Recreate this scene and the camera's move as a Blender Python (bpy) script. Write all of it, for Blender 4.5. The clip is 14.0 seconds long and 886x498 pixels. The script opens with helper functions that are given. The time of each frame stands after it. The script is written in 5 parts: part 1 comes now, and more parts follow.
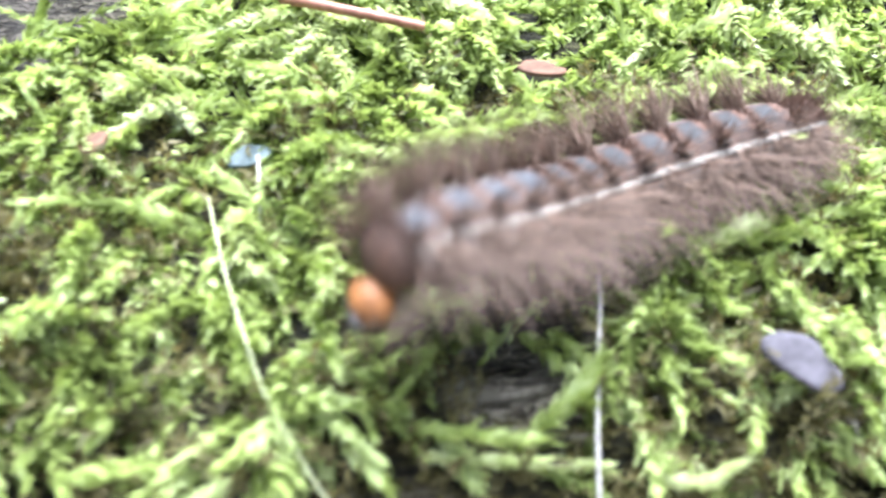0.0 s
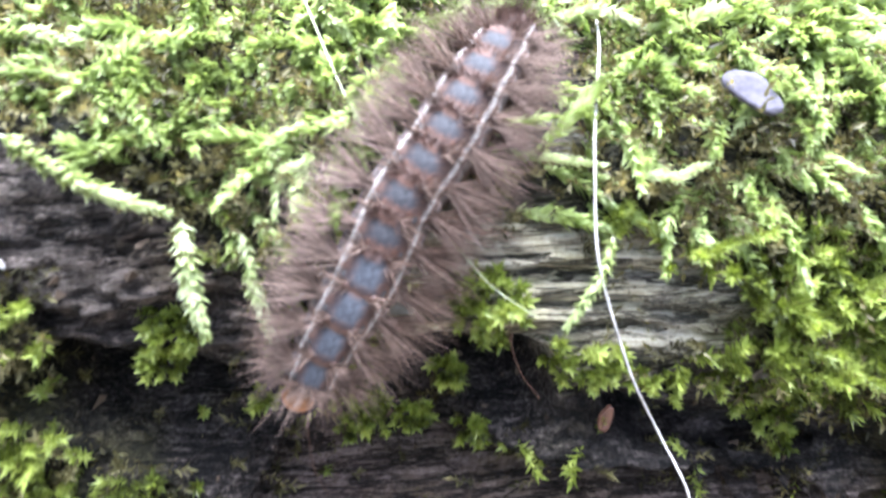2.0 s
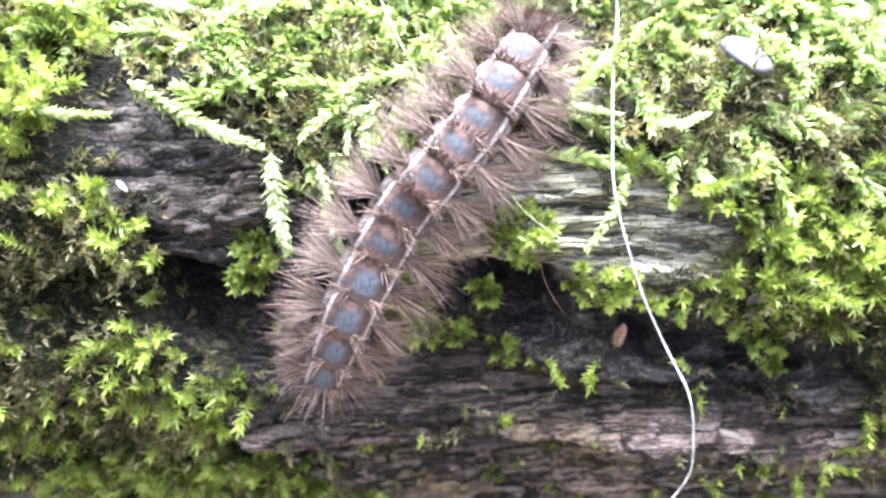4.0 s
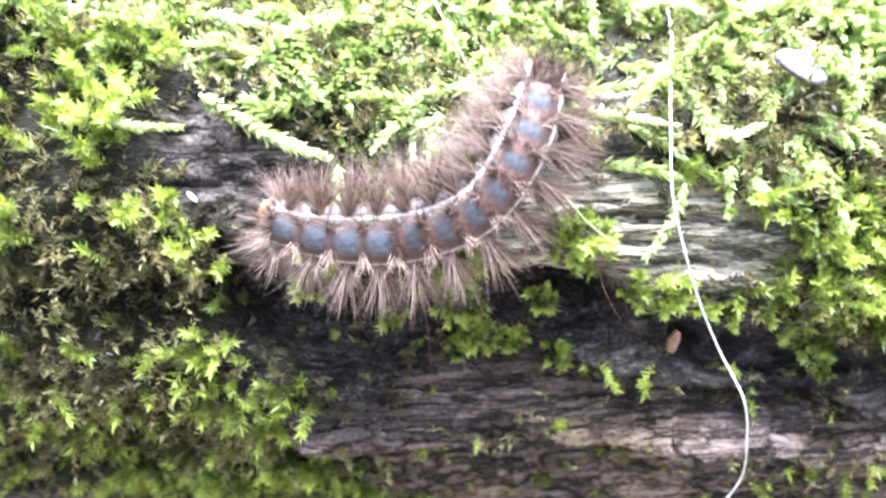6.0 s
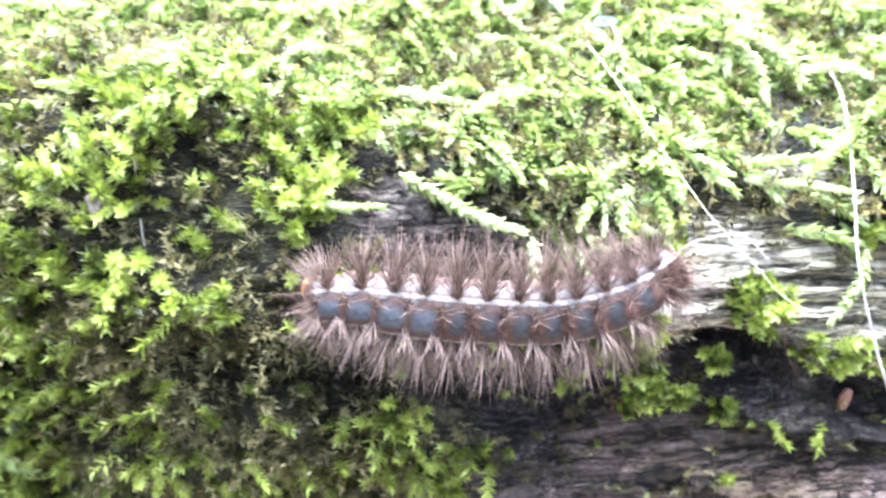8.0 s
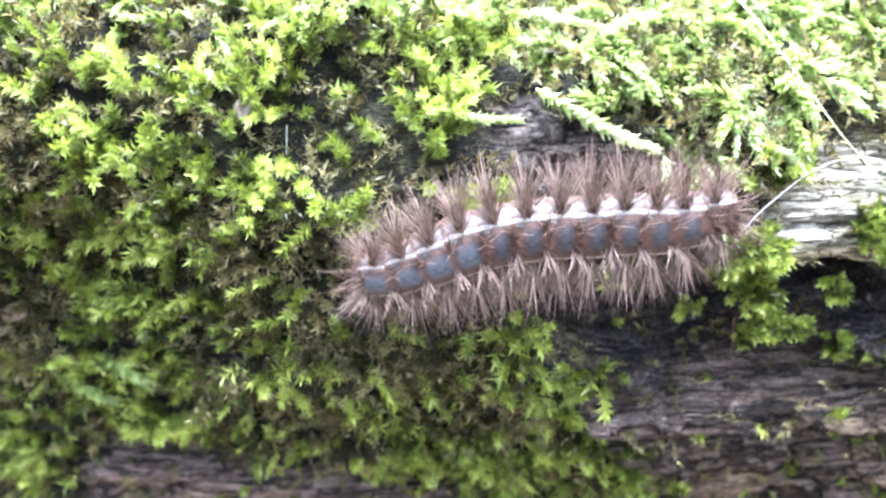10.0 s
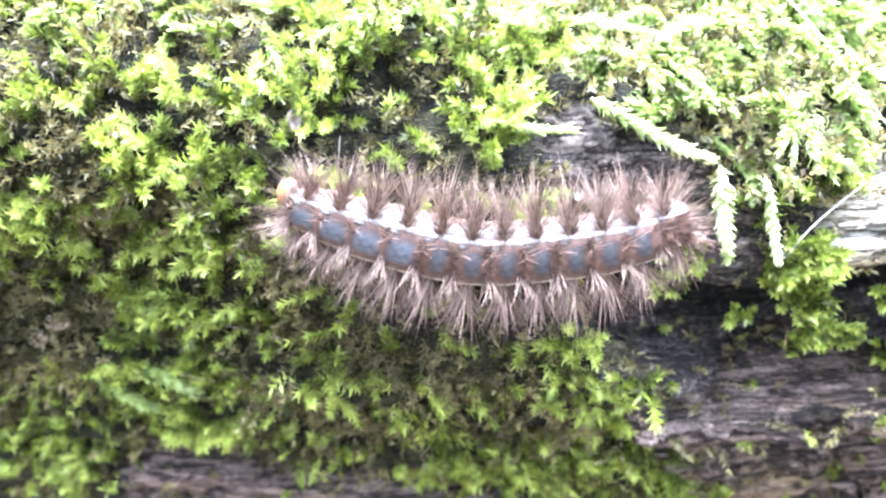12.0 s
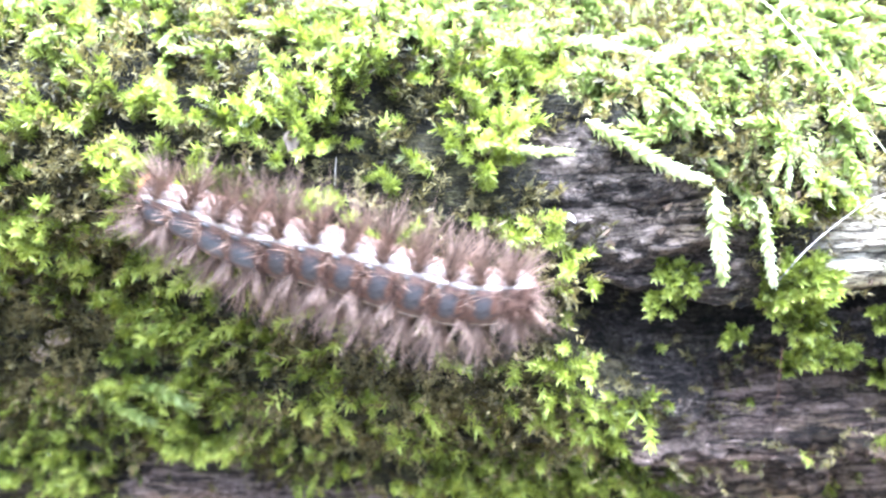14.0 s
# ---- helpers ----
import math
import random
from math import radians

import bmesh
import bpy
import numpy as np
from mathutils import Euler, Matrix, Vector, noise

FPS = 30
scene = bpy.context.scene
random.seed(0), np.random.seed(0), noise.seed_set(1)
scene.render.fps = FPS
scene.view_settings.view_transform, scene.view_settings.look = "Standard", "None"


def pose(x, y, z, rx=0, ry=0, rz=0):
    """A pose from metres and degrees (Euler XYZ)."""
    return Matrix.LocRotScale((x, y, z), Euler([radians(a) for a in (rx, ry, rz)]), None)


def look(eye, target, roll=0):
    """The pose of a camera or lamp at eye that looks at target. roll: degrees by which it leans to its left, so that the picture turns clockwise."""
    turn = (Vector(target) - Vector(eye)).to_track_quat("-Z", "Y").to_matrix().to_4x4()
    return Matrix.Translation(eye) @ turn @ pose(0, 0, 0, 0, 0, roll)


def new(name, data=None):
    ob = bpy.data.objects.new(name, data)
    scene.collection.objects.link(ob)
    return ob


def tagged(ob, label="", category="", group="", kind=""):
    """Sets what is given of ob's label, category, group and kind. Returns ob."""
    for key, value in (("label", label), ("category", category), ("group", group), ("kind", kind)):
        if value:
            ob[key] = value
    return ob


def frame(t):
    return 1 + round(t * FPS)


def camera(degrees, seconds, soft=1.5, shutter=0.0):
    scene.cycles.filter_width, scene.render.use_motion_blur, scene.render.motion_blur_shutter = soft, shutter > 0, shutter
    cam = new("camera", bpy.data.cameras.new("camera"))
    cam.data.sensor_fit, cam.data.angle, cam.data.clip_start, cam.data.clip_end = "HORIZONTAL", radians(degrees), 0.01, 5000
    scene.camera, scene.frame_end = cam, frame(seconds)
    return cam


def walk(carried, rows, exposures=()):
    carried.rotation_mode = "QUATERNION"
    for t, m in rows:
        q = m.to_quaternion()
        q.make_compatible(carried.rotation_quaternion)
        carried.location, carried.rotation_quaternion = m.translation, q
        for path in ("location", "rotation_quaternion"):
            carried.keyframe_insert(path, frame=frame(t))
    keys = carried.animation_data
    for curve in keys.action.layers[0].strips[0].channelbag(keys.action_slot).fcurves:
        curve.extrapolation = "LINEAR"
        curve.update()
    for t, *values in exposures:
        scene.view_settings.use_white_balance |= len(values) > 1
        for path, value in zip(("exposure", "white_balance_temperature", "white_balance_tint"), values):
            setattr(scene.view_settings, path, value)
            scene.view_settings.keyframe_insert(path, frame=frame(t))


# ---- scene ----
cam = camera(60.0, 14.0, soft=2.4, shutter=0.55)
cam.data.dof.use_dof = True
cam.data.dof.focus_distance = 0.064
cam.data.dof.aperture_fstop = 28
PATH = [
    (0, (0.0013, 0.0047, 0.2058), (0.186, 1.397, -1.218), 0.7),
    (0.5, (-0.0025, 0.0011, 0.2062), (0.2, 1.408, -1.2), 1.13),
    (1, (-0.0011, -0.0074, 0.2027), (0.177, 1.438, -1.168), 0.99),
    (1.5, (-0.0043, -0.0143, 0.199), (0.181, 1.439, -1.162), 1.65),
    (2, (-0.0032, -0.0182, 0.2009), (0.169, 1.42, -1.179), 1.87),
    (2.5, (-0.0046, -0.0264, 0.2002), (0.14, 1.416, -1.177), 1.97),
    (3, (-0.005, -0.0282, 0.2029), (0.161, 1.402, -1.185), 2.26),
    (3.2, (-0.005, -0.0289, 0.2042), (0.124, 1.412, -1.176), 1.49),
    (5.3, (-0.0092, -0.0313, 0.2021), (0.106, 1.438, -1.149), 1.1),
    (5.5, (-0.0095, -0.0314, 0.203), (0.113, 1.433, -1.153), 1.39),
    (6, (-0.0116, -0.0311, 0.2046), (0.107, 1.442, -1.143), 1.03),
    (6.5, (-0.0129, -0.0295, 0.2068), (0.096, 1.448, -1.137), 0.35),
    (7, (-0.0158, -0.0276, 0.2077), (0.1, 1.45, -1.136), 0.14),
    (7.5, (-0.0212, -0.027, 0.2081), (0.102, 1.448, -1.137), 0.13),
    (8, (-0.0278, -0.0269, 0.2104), (0.077, 1.444, -1.141), -0.19),
    (8.5, (-0.0306, -0.0268, 0.2115), (0.065, 1.439, -1.146), -0.4),
    (9, (-0.0337, -0.0306, 0.2081), (0.042, 1.454, -1.13), -0.38),
    (9.2, (-0.035, -0.0325, 0.2059), (0.027, 1.46, -1.123), -0.53),
    (11.3, (-0.0383, -0.0317, 0.2057), (-0.01, 1.399, -1.192), -0.43),
    (11.5, (-0.0384, -0.0303, 0.2061), (-0.001, 1.401, -1.191), -0.26),
    (12, (-0.042, -0.0302, 0.2071), (-0.01, 1.415, -1.175), -0.78),
    (12.5, (-0.0422, -0.0294, 0.207), (-0.015, 1.417, -1.174), -0.67),
    (13, (-0.0432, -0.0285, 0.2062), (-0.02, 1.426, -1.166), -0.32),
    (13.5, (-0.0427, -0.0291, 0.2075), (-0.019, 1.421, -1.169), -0.91),
    (14, (-0.0409, -0.0295, 0.2084), (-0.028, 1.423, -1.166), -1.04),
]
EXPOSURES = [(t, stops, 5620 if t < 2 else 5350 if t < 7 else 5180, 11 if t < 2 else 16) for t, stops in ((0, 3.15), (1, 3.25), (2, 3.65), (3, 4.08), (5.5, 4.5), (6.5, 4.56), (8, 4.4), (9, 4.2), (11.3, 4.95), (12.5, 5.0), (14, 4.9))]
walk(cam, [(t, look(eye, target, roll)) for t, eye, target, roll in PATH], EXPOSURES)

# ---- light: an overcast sky over open woodland ----
world = bpy.data.worlds.new("world")
scene.world = world
world.use_nodes = True
wn = world.node_tree
sky = wn.nodes.new("ShaderNodeTexSky")
sky.sky_type = 'NISHITA'
sky.sun_disc = False
SUN_UP, SUN_ROUND = 67.0, 20.0
sky.sun_elevation, sky.sun_rotation = radians(SUN_UP), radians(SUN_ROUND)
sky.air_density, sky.dust_density = 1.0, 4.0
wn.nodes["Background"].inputs["Strength"].default_value = 0.075
overcast = wn.nodes.new("ShaderNodeHueSaturation")
overcast.inputs["Saturation"].default_value = 0.3
wn.links.new(sky.outputs[0], overcast.inputs["Color"])
wn.links.new(overcast.outputs[0], wn.nodes["Background"].inputs[0])
sun_data = bpy.data.lights.new("sun", 'SUN')
sun_data.energy, sun_data.angle, sun_data.color = 2.5, radians(50), (1.0, 0.97, 0.92)
sun = new("sun", sun_data)
# the sun's way: from behind the log and high above it
sun_from = Vector((math.sin(radians(SUN_ROUND)) * math.cos(radians(SUN_UP)), math.cos(radians(SUN_ROUND)) * math.cos(radians(SUN_UP)), math.sin(radians(SUN_UP))))
sun.matrix_world = look(sun_from * 5, (0, 0, 0))

# ---- numbers ----
MM = 0.001
rng = np.random.default_rng(7)


def smooth(a, lo, hi):
    t = np.clip((a - lo) / (hi - lo), 0, 1)
    return t * t * (3 - 2 * t)


LATTICE = np.random.default_rng(3).random((256, 256))


def value(x, y, seed=0):
    """Smooth noise from 0 to 1 over a plane."""
    x, y = np.asarray(x, float) + seed * 17.31, np.asarray(y, float) + seed * 9.77
    i, j = np.floor(x).astype(int), np.floor(y).astype(int)
    u, v = x - i, y - j
    u, v = u * u * (3 - 2 * u), v * v * (3 - 2 * v)
    a, b = LATTICE[i % 256, j % 256], LATTICE[(i + 1) % 256, j % 256]
    c, d = LATTICE[i % 256, (j + 1) % 256], LATTICE[(i + 1) % 256, (j + 1) % 256]
    return (a * (1 - u) + b * u) * (1 - v) + (c * (1 - u) + d * u) * v


def fractal(x, y, seed=0, octaves=4):
    total, size = 0, 0.5
    for k in range(octaves):
        total = total + size * value(x * 2 ** k, y * 2 ** k, seed + k)
        size *= 0.5
    return total


def inside(x, s, corners, soft=1.2):
    """1 well inside a polygon of the log's skin, 0 outside, with a soft and ragged edge."""
    x = x + 3.0 * (fractal(x * 0.35, s * 0.35, 21) - 0.47)
    s = s + 3.0 * (fractal(x * 0.35, s * 0.35, 22) - 0.47)
    within = np.zeros(np.shape(x), bool)
    dist = np.full(np.shape(x), 1e9)
    n = len(corners)
    for k in range(n):
        (x0, s0), (x1, s1) = corners[k], corners[(k + 1) % n]
        crosses = (s0 > s) != (s1 > s)
        with np.errstate(divide="ignore", invalid="ignore"):
            at = (x1 - x0) * (s - s0) / (s1 - s0 if s1 != s0 else 1e-9) + x0
        within ^= crosses & (x < at)
        dx, ds = x1 - x0, s1 - s0
        t = np.clip(((x - x0) * dx + (s - s0) * ds) / (dx * dx + ds * ds + 1e-9), 0, 1)
        dist = np.minimum(dist, np.hypot(x - x0 - t * dx, s - s0 - t * ds))
    return smooth(np.where(within, dist, -dist), -soft, soft)


# ---- the log's skin: x along the log, s round it (0 at the rim, growing down the front), all in mm ----
PROFILE = [(190, 0), (215, 40), (222, 85), (205, 130), (170, 158), (130, 170), (95, 174), (70, 174), (55, 172.5), (45, 171.5), (36, 170),
           (30, 168.3), (26, 166), (23, 163), (20.5, 159.5), (18.5, 156), (17, 152), (16.2, 148), (16, 144), (16.6, 140), (17.5, 134),
           (18.4, 127), (20, 115), (26, 98), (42, 75), (66, 45), (95, 18), (125, 0)]


def profile_line():
    p = np.array(PROFILE, float)
    line = []
    for i in range(len(p) - 1):
        a, b, c, d = p[max(i - 1, 0)], p[i], p[i + 1], p[min(i + 2, len(p) - 1)]
        for t in np.linspace(0, 1, 20, endpoint=False):
            line.append(0.5 * (2 * b + (c - a) * t + (2 * a - 5 * b + 4 * c - d) * t * t + (3 * b - a - 3 * c + d) * t ** 3))
    line = np.array(line + [p[-1]])
    s = np.r_[0, np.cumsum(np.hypot(*np.diff(line, axis=0).T))]
    return s - s[np.argmin(np.hypot(line[:, 0] - 26, line[:, 1] - 166))], line


ROUND, LINE = profile_line()


def skin(x, s):
    x, s = np.asarray(x, float), np.asarray(s, float)
    y, z = np.interp(s, ROUND, LINE[:, 0]), np.interp(s, ROUND, LINE[:, 1])
    g = smooth(-x, 42, 72)
    y = y + 8 * g * np.clip(s / 14, 0, 1) * np.exp(-((s - 18) / 22) ** 2) + 2 * g
    z = z - (0.025 * np.clip(x, -90, 60) * np.exp(-(np.maximum(0, -s) / 60) ** 2) + 0.4) * smooth(z, 0, 40)
    z = z + 3.2 * smooth(-x, 26, 40) * np.exp(-((s + 9) / 7.5) ** 2)
    y = y - 3.5 * smooth(x, 2, 20) * smooth(s, 19, 24) * np.exp(-(np.maximum(s - 34, 0) / 40) ** 2)
    return np.stack(np.broadcast_arrays(x, y, z), -1)


def skin_normal(x, s):
    a = skin(x + 0.4, s) - skin(x - 0.4, s)
    b = skin(x, s + 0.4) - skin(x, s - 0.4)
    n = np.cross(b, a)
    n = n / np.linalg.norm(n, axis=-1, keepdims=True)
    return n


# stretches of bare wood, and of brown, dying moss
BARE = [
    [(-33, -4), (-27, -4), (-22, -0.5), (-17, 1), (-15, 4), (-13, 8), (-12, 12), (-17, 14), (-24, 16), (-29, 14), (-28, 8), (-30, 6), (-32, 2)],
    [(3, 2), (12, 2), (12, 4), (20, 6), (25, 6), (26, 14), (18, 14), (10, 14), (3, 14), (-6, 12), (-12, 12), (-14, 8), (-6, 5)],
    [(-29, 15), (-15, 12), (-1, 12), (4, 13), (10, 13), (14, 14.5), (24, 15), (37, 20), (42, 32), (14, 32), (8, 30), (-2, 29), (-10, 33), (-21, 24), (-26, 20)],
    [(-20, 29), (-10, 29), (-2, 28), (14, 31), (42, 31), (60, 40), (60, 70), (0, 74), (-9, 52), (-18, 38)],
    [(-79, 44), (-70, 43), (-64, 46), (-56, 42), (-46, 44), (-30, 50), (-10, 56), (-10, 75), (-90, 75)],
    [(-27, 21), (-22, 25), (-17, 28), (5, 30), (21, 60), (-8, 56), (-17, 38), (-23, 30)],
    [(5.5, -7.5), (10, -8.5), (14, -6.5), (15.5, -3.5), (11, -1.6), (6, -1.8), (3.5, -4)],
    [(-3, 0.5), (3, 0.8), (6, 2.4), (12, 3), (12, 5), (-5, 6)],
    [(-40, -50), (-40, -34), (-22, -35), (-17, -38), (-19, -50)],
    [(6, -60), (8, -41), (16, -42), (22, -60)],
]
DYING = [
    [(-50, 9), (-33, 8), (-28, 12), (-26, 17), (-32, 21), (-50, 20)],
    [(-86, 17), (-78, 19), (-76, 27), (-84, 31), (-90, 28)],
    [(-64, 25), (-52, 21), (-54, 30), (-63, 34)],
    [(-60, 13), (-50, 14), (-40, 17), (-30, 18), (-30, 26), (-44, 25), (-58, 19)],
    [(-14, -1), (-9, -2), (-6, 2), (-12, 5)],
    [(-17, -4), (-14, -3), (-12, -1), (-14, 1), (-17, 0)],
    [(14, -6), (32, -8), (34, 4), (24, 5), (14, 1)],
    [(-30, -5), (-12, -5), (-8, 2), (-14, 4), (-26, -1)],
]


def bareness(x, s):
    b = np.zeros(np.shape(x))
    for corners in BARE:
        b = np.maximum(b, inside(x, s, corners))
    return np.maximum(b, smooth(s, 52, 66))


def dying(x, s):
    b = np.zeros(np.shape(x))
    for corners in DYING:
        b = np.maximum(b, inside(x, s, corners, 2.5))
    return np.clip(b + 0.8 * smooth(fractal(x * 0.13, s * 0.15, 31), 0.49, 0.59), 0, 1)


def groove(x, s, points, width):
    """How deep in a long crack that follows a few points of the skin."""
    deep = np.zeros(np.shape(x))
    px, ps = [p[0] for p in points], [p[1] for p in points]
    line = np.interp(x, px, ps) + 1.6 * (fractal(x * 0.22, x * 0.05, 41) - 0.47)
    ends = smooth(x, px[0] - 1, px[0] + 3) * (1 - smooth(x, px[-1] - 3, px[-1] + 1))
    return np.exp(-((s - line) / width) ** 2) * ends


def relief(x, s):
    """Height of the wood's own relief over the skin."""
    bare = bareness(x, s)
    bend = s + 0.05 * x + 1.6 * (fractal(x * 0.06, s * 0.1, 5) - 0.47)
    grain = fractal(x * 0.09, bend * 1.2, 6, 3) - 0.44
    fine = fractal(x * 0.3, bend * 2.2, 9, 3) - 0.44
    crack = smooth(fractal(x * 0.05, bend * 0.8, 12, 3), 0.56, 0.66)
    lumps = fractal(x * 0.12, s * 0.12, 14, 3) - 0.44
    fibrous = np.maximum(inside(x, s, [(0, 0), (14, 0), (32, 3), (30, 15), (8, 15), (-8, 12), (-4, 4)], 3), 0.7 * smooth(s, 28, 32))
    knobbly = 2.6 * (fractal(x * 0.3, bend * 0.6, 17, 4) - 0.47) + 2.2 * (fractal(x * 0.8, bend * 1.4, 19, 3) - 0.44)
    h = fibrous * (1.0 * grain + 1.0 * fine - 1.0 * crack) + (1 - fibrous) * (knobbly - 0.7 * crack) + 1.6 * lumps
    # long ragged plates of rotten bark with black cracks between them
    plate = fractal(x * 0.045, bend * 0.34, 23, 4)
    ridge = 1 - np.abs(2 * fractal(x * 0.07, bend * 0.42, 26, 4) / 0.94 - 1)
    low = smooth(s, 20, 29)
    h = h + low * (4.4 * (smooth(plate, 0.40, 0.44) + smooth(plate, 0.50, 0.53) - 1.0) - 3.6 * smooth(ridge, 0.88, 0.96))
    h = h - 19.0 * groove(x, s, [(-29, 15.5), (-20, 17.5), (-13, 18.5), (-4, 17.3), (4, 16.8), (10, 17.3)], 3.0)
    h = h - 3.0 * groove(x, s, [(-16, 25), (-4, 27.5), (6, 27), (16, 26), (45, 29)], 1.8)
    h = h - 4.5 * groove(x, s, [(-28, 18.5), (-16, 22), (-4, 23.5), (5, 22.5)], 3.0)
    for deep, wide, line in ((2.8, 0.8, [(2, 38), (18, 37), (50, 41)]), (2.6, 0.8, [(-24, 33), (-8, 36), (20, 46), (50, 50)]), (2.2, 0.6, [(-12, 30), (6, 31.5), (20, 31), (34, 33)]),
                             (2.2, 0.6, [(8, 33.5), (24, 34.5), (50, 36)]), (2.0, 0.7, [(-16, 40), (0, 42), (14, 41)]), (6.0, 1.5, [(14, 20), (26, 21.5), (44, 25)]),
                             (1.2, 0.4, [(3, 7), (12, 7.5), (26, 8.5)]), (1.3, 0.4, [(0, 10), (12, 10), (24, 11)]), (1.0, 0.35, [(8, 12.2), (16, 12), (26, 13)]), (0.9, 0.35, [(12, 5), (20, 6), (28, 6.6)])):
        h = h - deep * groove(x, s, line, wide)
    h = h - 1.6 * groove(x, s, [(-30, 9), (-22, 10.5), (-14, 9.5)], 0.8)
    # the moss sags into a long hollow beside the open crack
    sag = 7.5 * groove(x, s, [(-52, 12.5), (-42, 14), (-32, 14.5), (-24, 15)], 2.4)
    cushion = 0.9 - sag + 4.0 * (fractal(x * 0.2, s * 0.2, 15, 3) - 0.42)
    return h * (0.35 + 0.65 * bare) + cushion * (1 - bare)


def on_skin(x, s, lift=0.0):
    """Points on the log, lift mm over its relief, and the outward normals there."""
    x, s = np.asarray(x, float), np.asarray(s, float)
    n = skin_normal(x, s)
    return skin(x, s) + n * (relief(x, s) + lift)[..., None], n


# ---- materials ----
def material(name):
    m = bpy.data.materials.new(name)
    m.use_nodes = True
    return m, m.node_tree, m.node_tree.nodes["Principled BSDF"]


def add(tree, kind, **values):
    node = tree.nodes.new(kind)
    for key, value_ in values.items():
        node.inputs[key].default_value = value_
    return node


def ramp(tree, source, *stops):
    node = tree.nodes.new("ShaderNodeValToRGB")
    while len(node.color_ramp.elements) < len(stops):
        node.color_ramp.elements.new(0.5)
    for e, (at, colour) in zip(node.color_ramp.elements, stops):
        e.position, e.color = at, (*colour, 1)
    tree.links.new(source, node.inputs[0])
    return node.outputs[0]


def blend(tree, factor, a, b, how='MIX'):
    node = tree.nodes.new("ShaderNodeMix")
    node.data_type, node.blend_type = 'RGBA', how
    for slot, v in ((0, factor), (6, a), (7, b)):
        if isinstance(v, (int, float)):
            node.inputs[slot].default_value = v
        elif isinstance(v, tuple):
            node.inputs[slot].default_value = (*v, 1)
        else:
            tree.links.new(v, node.inputs[slot])
    return node.outputs[2]


def coords(tree, scale):
    tc, mp = tree.nodes.new("ShaderNodeTexCoord"), tree.nodes.new("ShaderNodeMapping")
    mp.inputs["Scale"].default_value = scale
    tree.links.new(tc.outputs["Object"], mp.inputs[0])
    return mp.outputs[0]


def noise_tex(tree, scale, size=1.0, detail=5.0, rough=0.6):
    n = add(tree, "ShaderNodeTexNoise", Scale=size, Detail=detail, Roughness=rough)
    tree.links.new(coords(tree, scale), n.inputs["Vector"])
    return n.outputs["Fac"]


def bump(tree, shader, height, strength, distance):
    b = add(tree, "ShaderNodeBump", Strength=strength, Distance=distance)
    tree.links.new(height, b.inputs["Height"])
    tree.links.new(b.outputs[0], shader.inputs["Normal"])


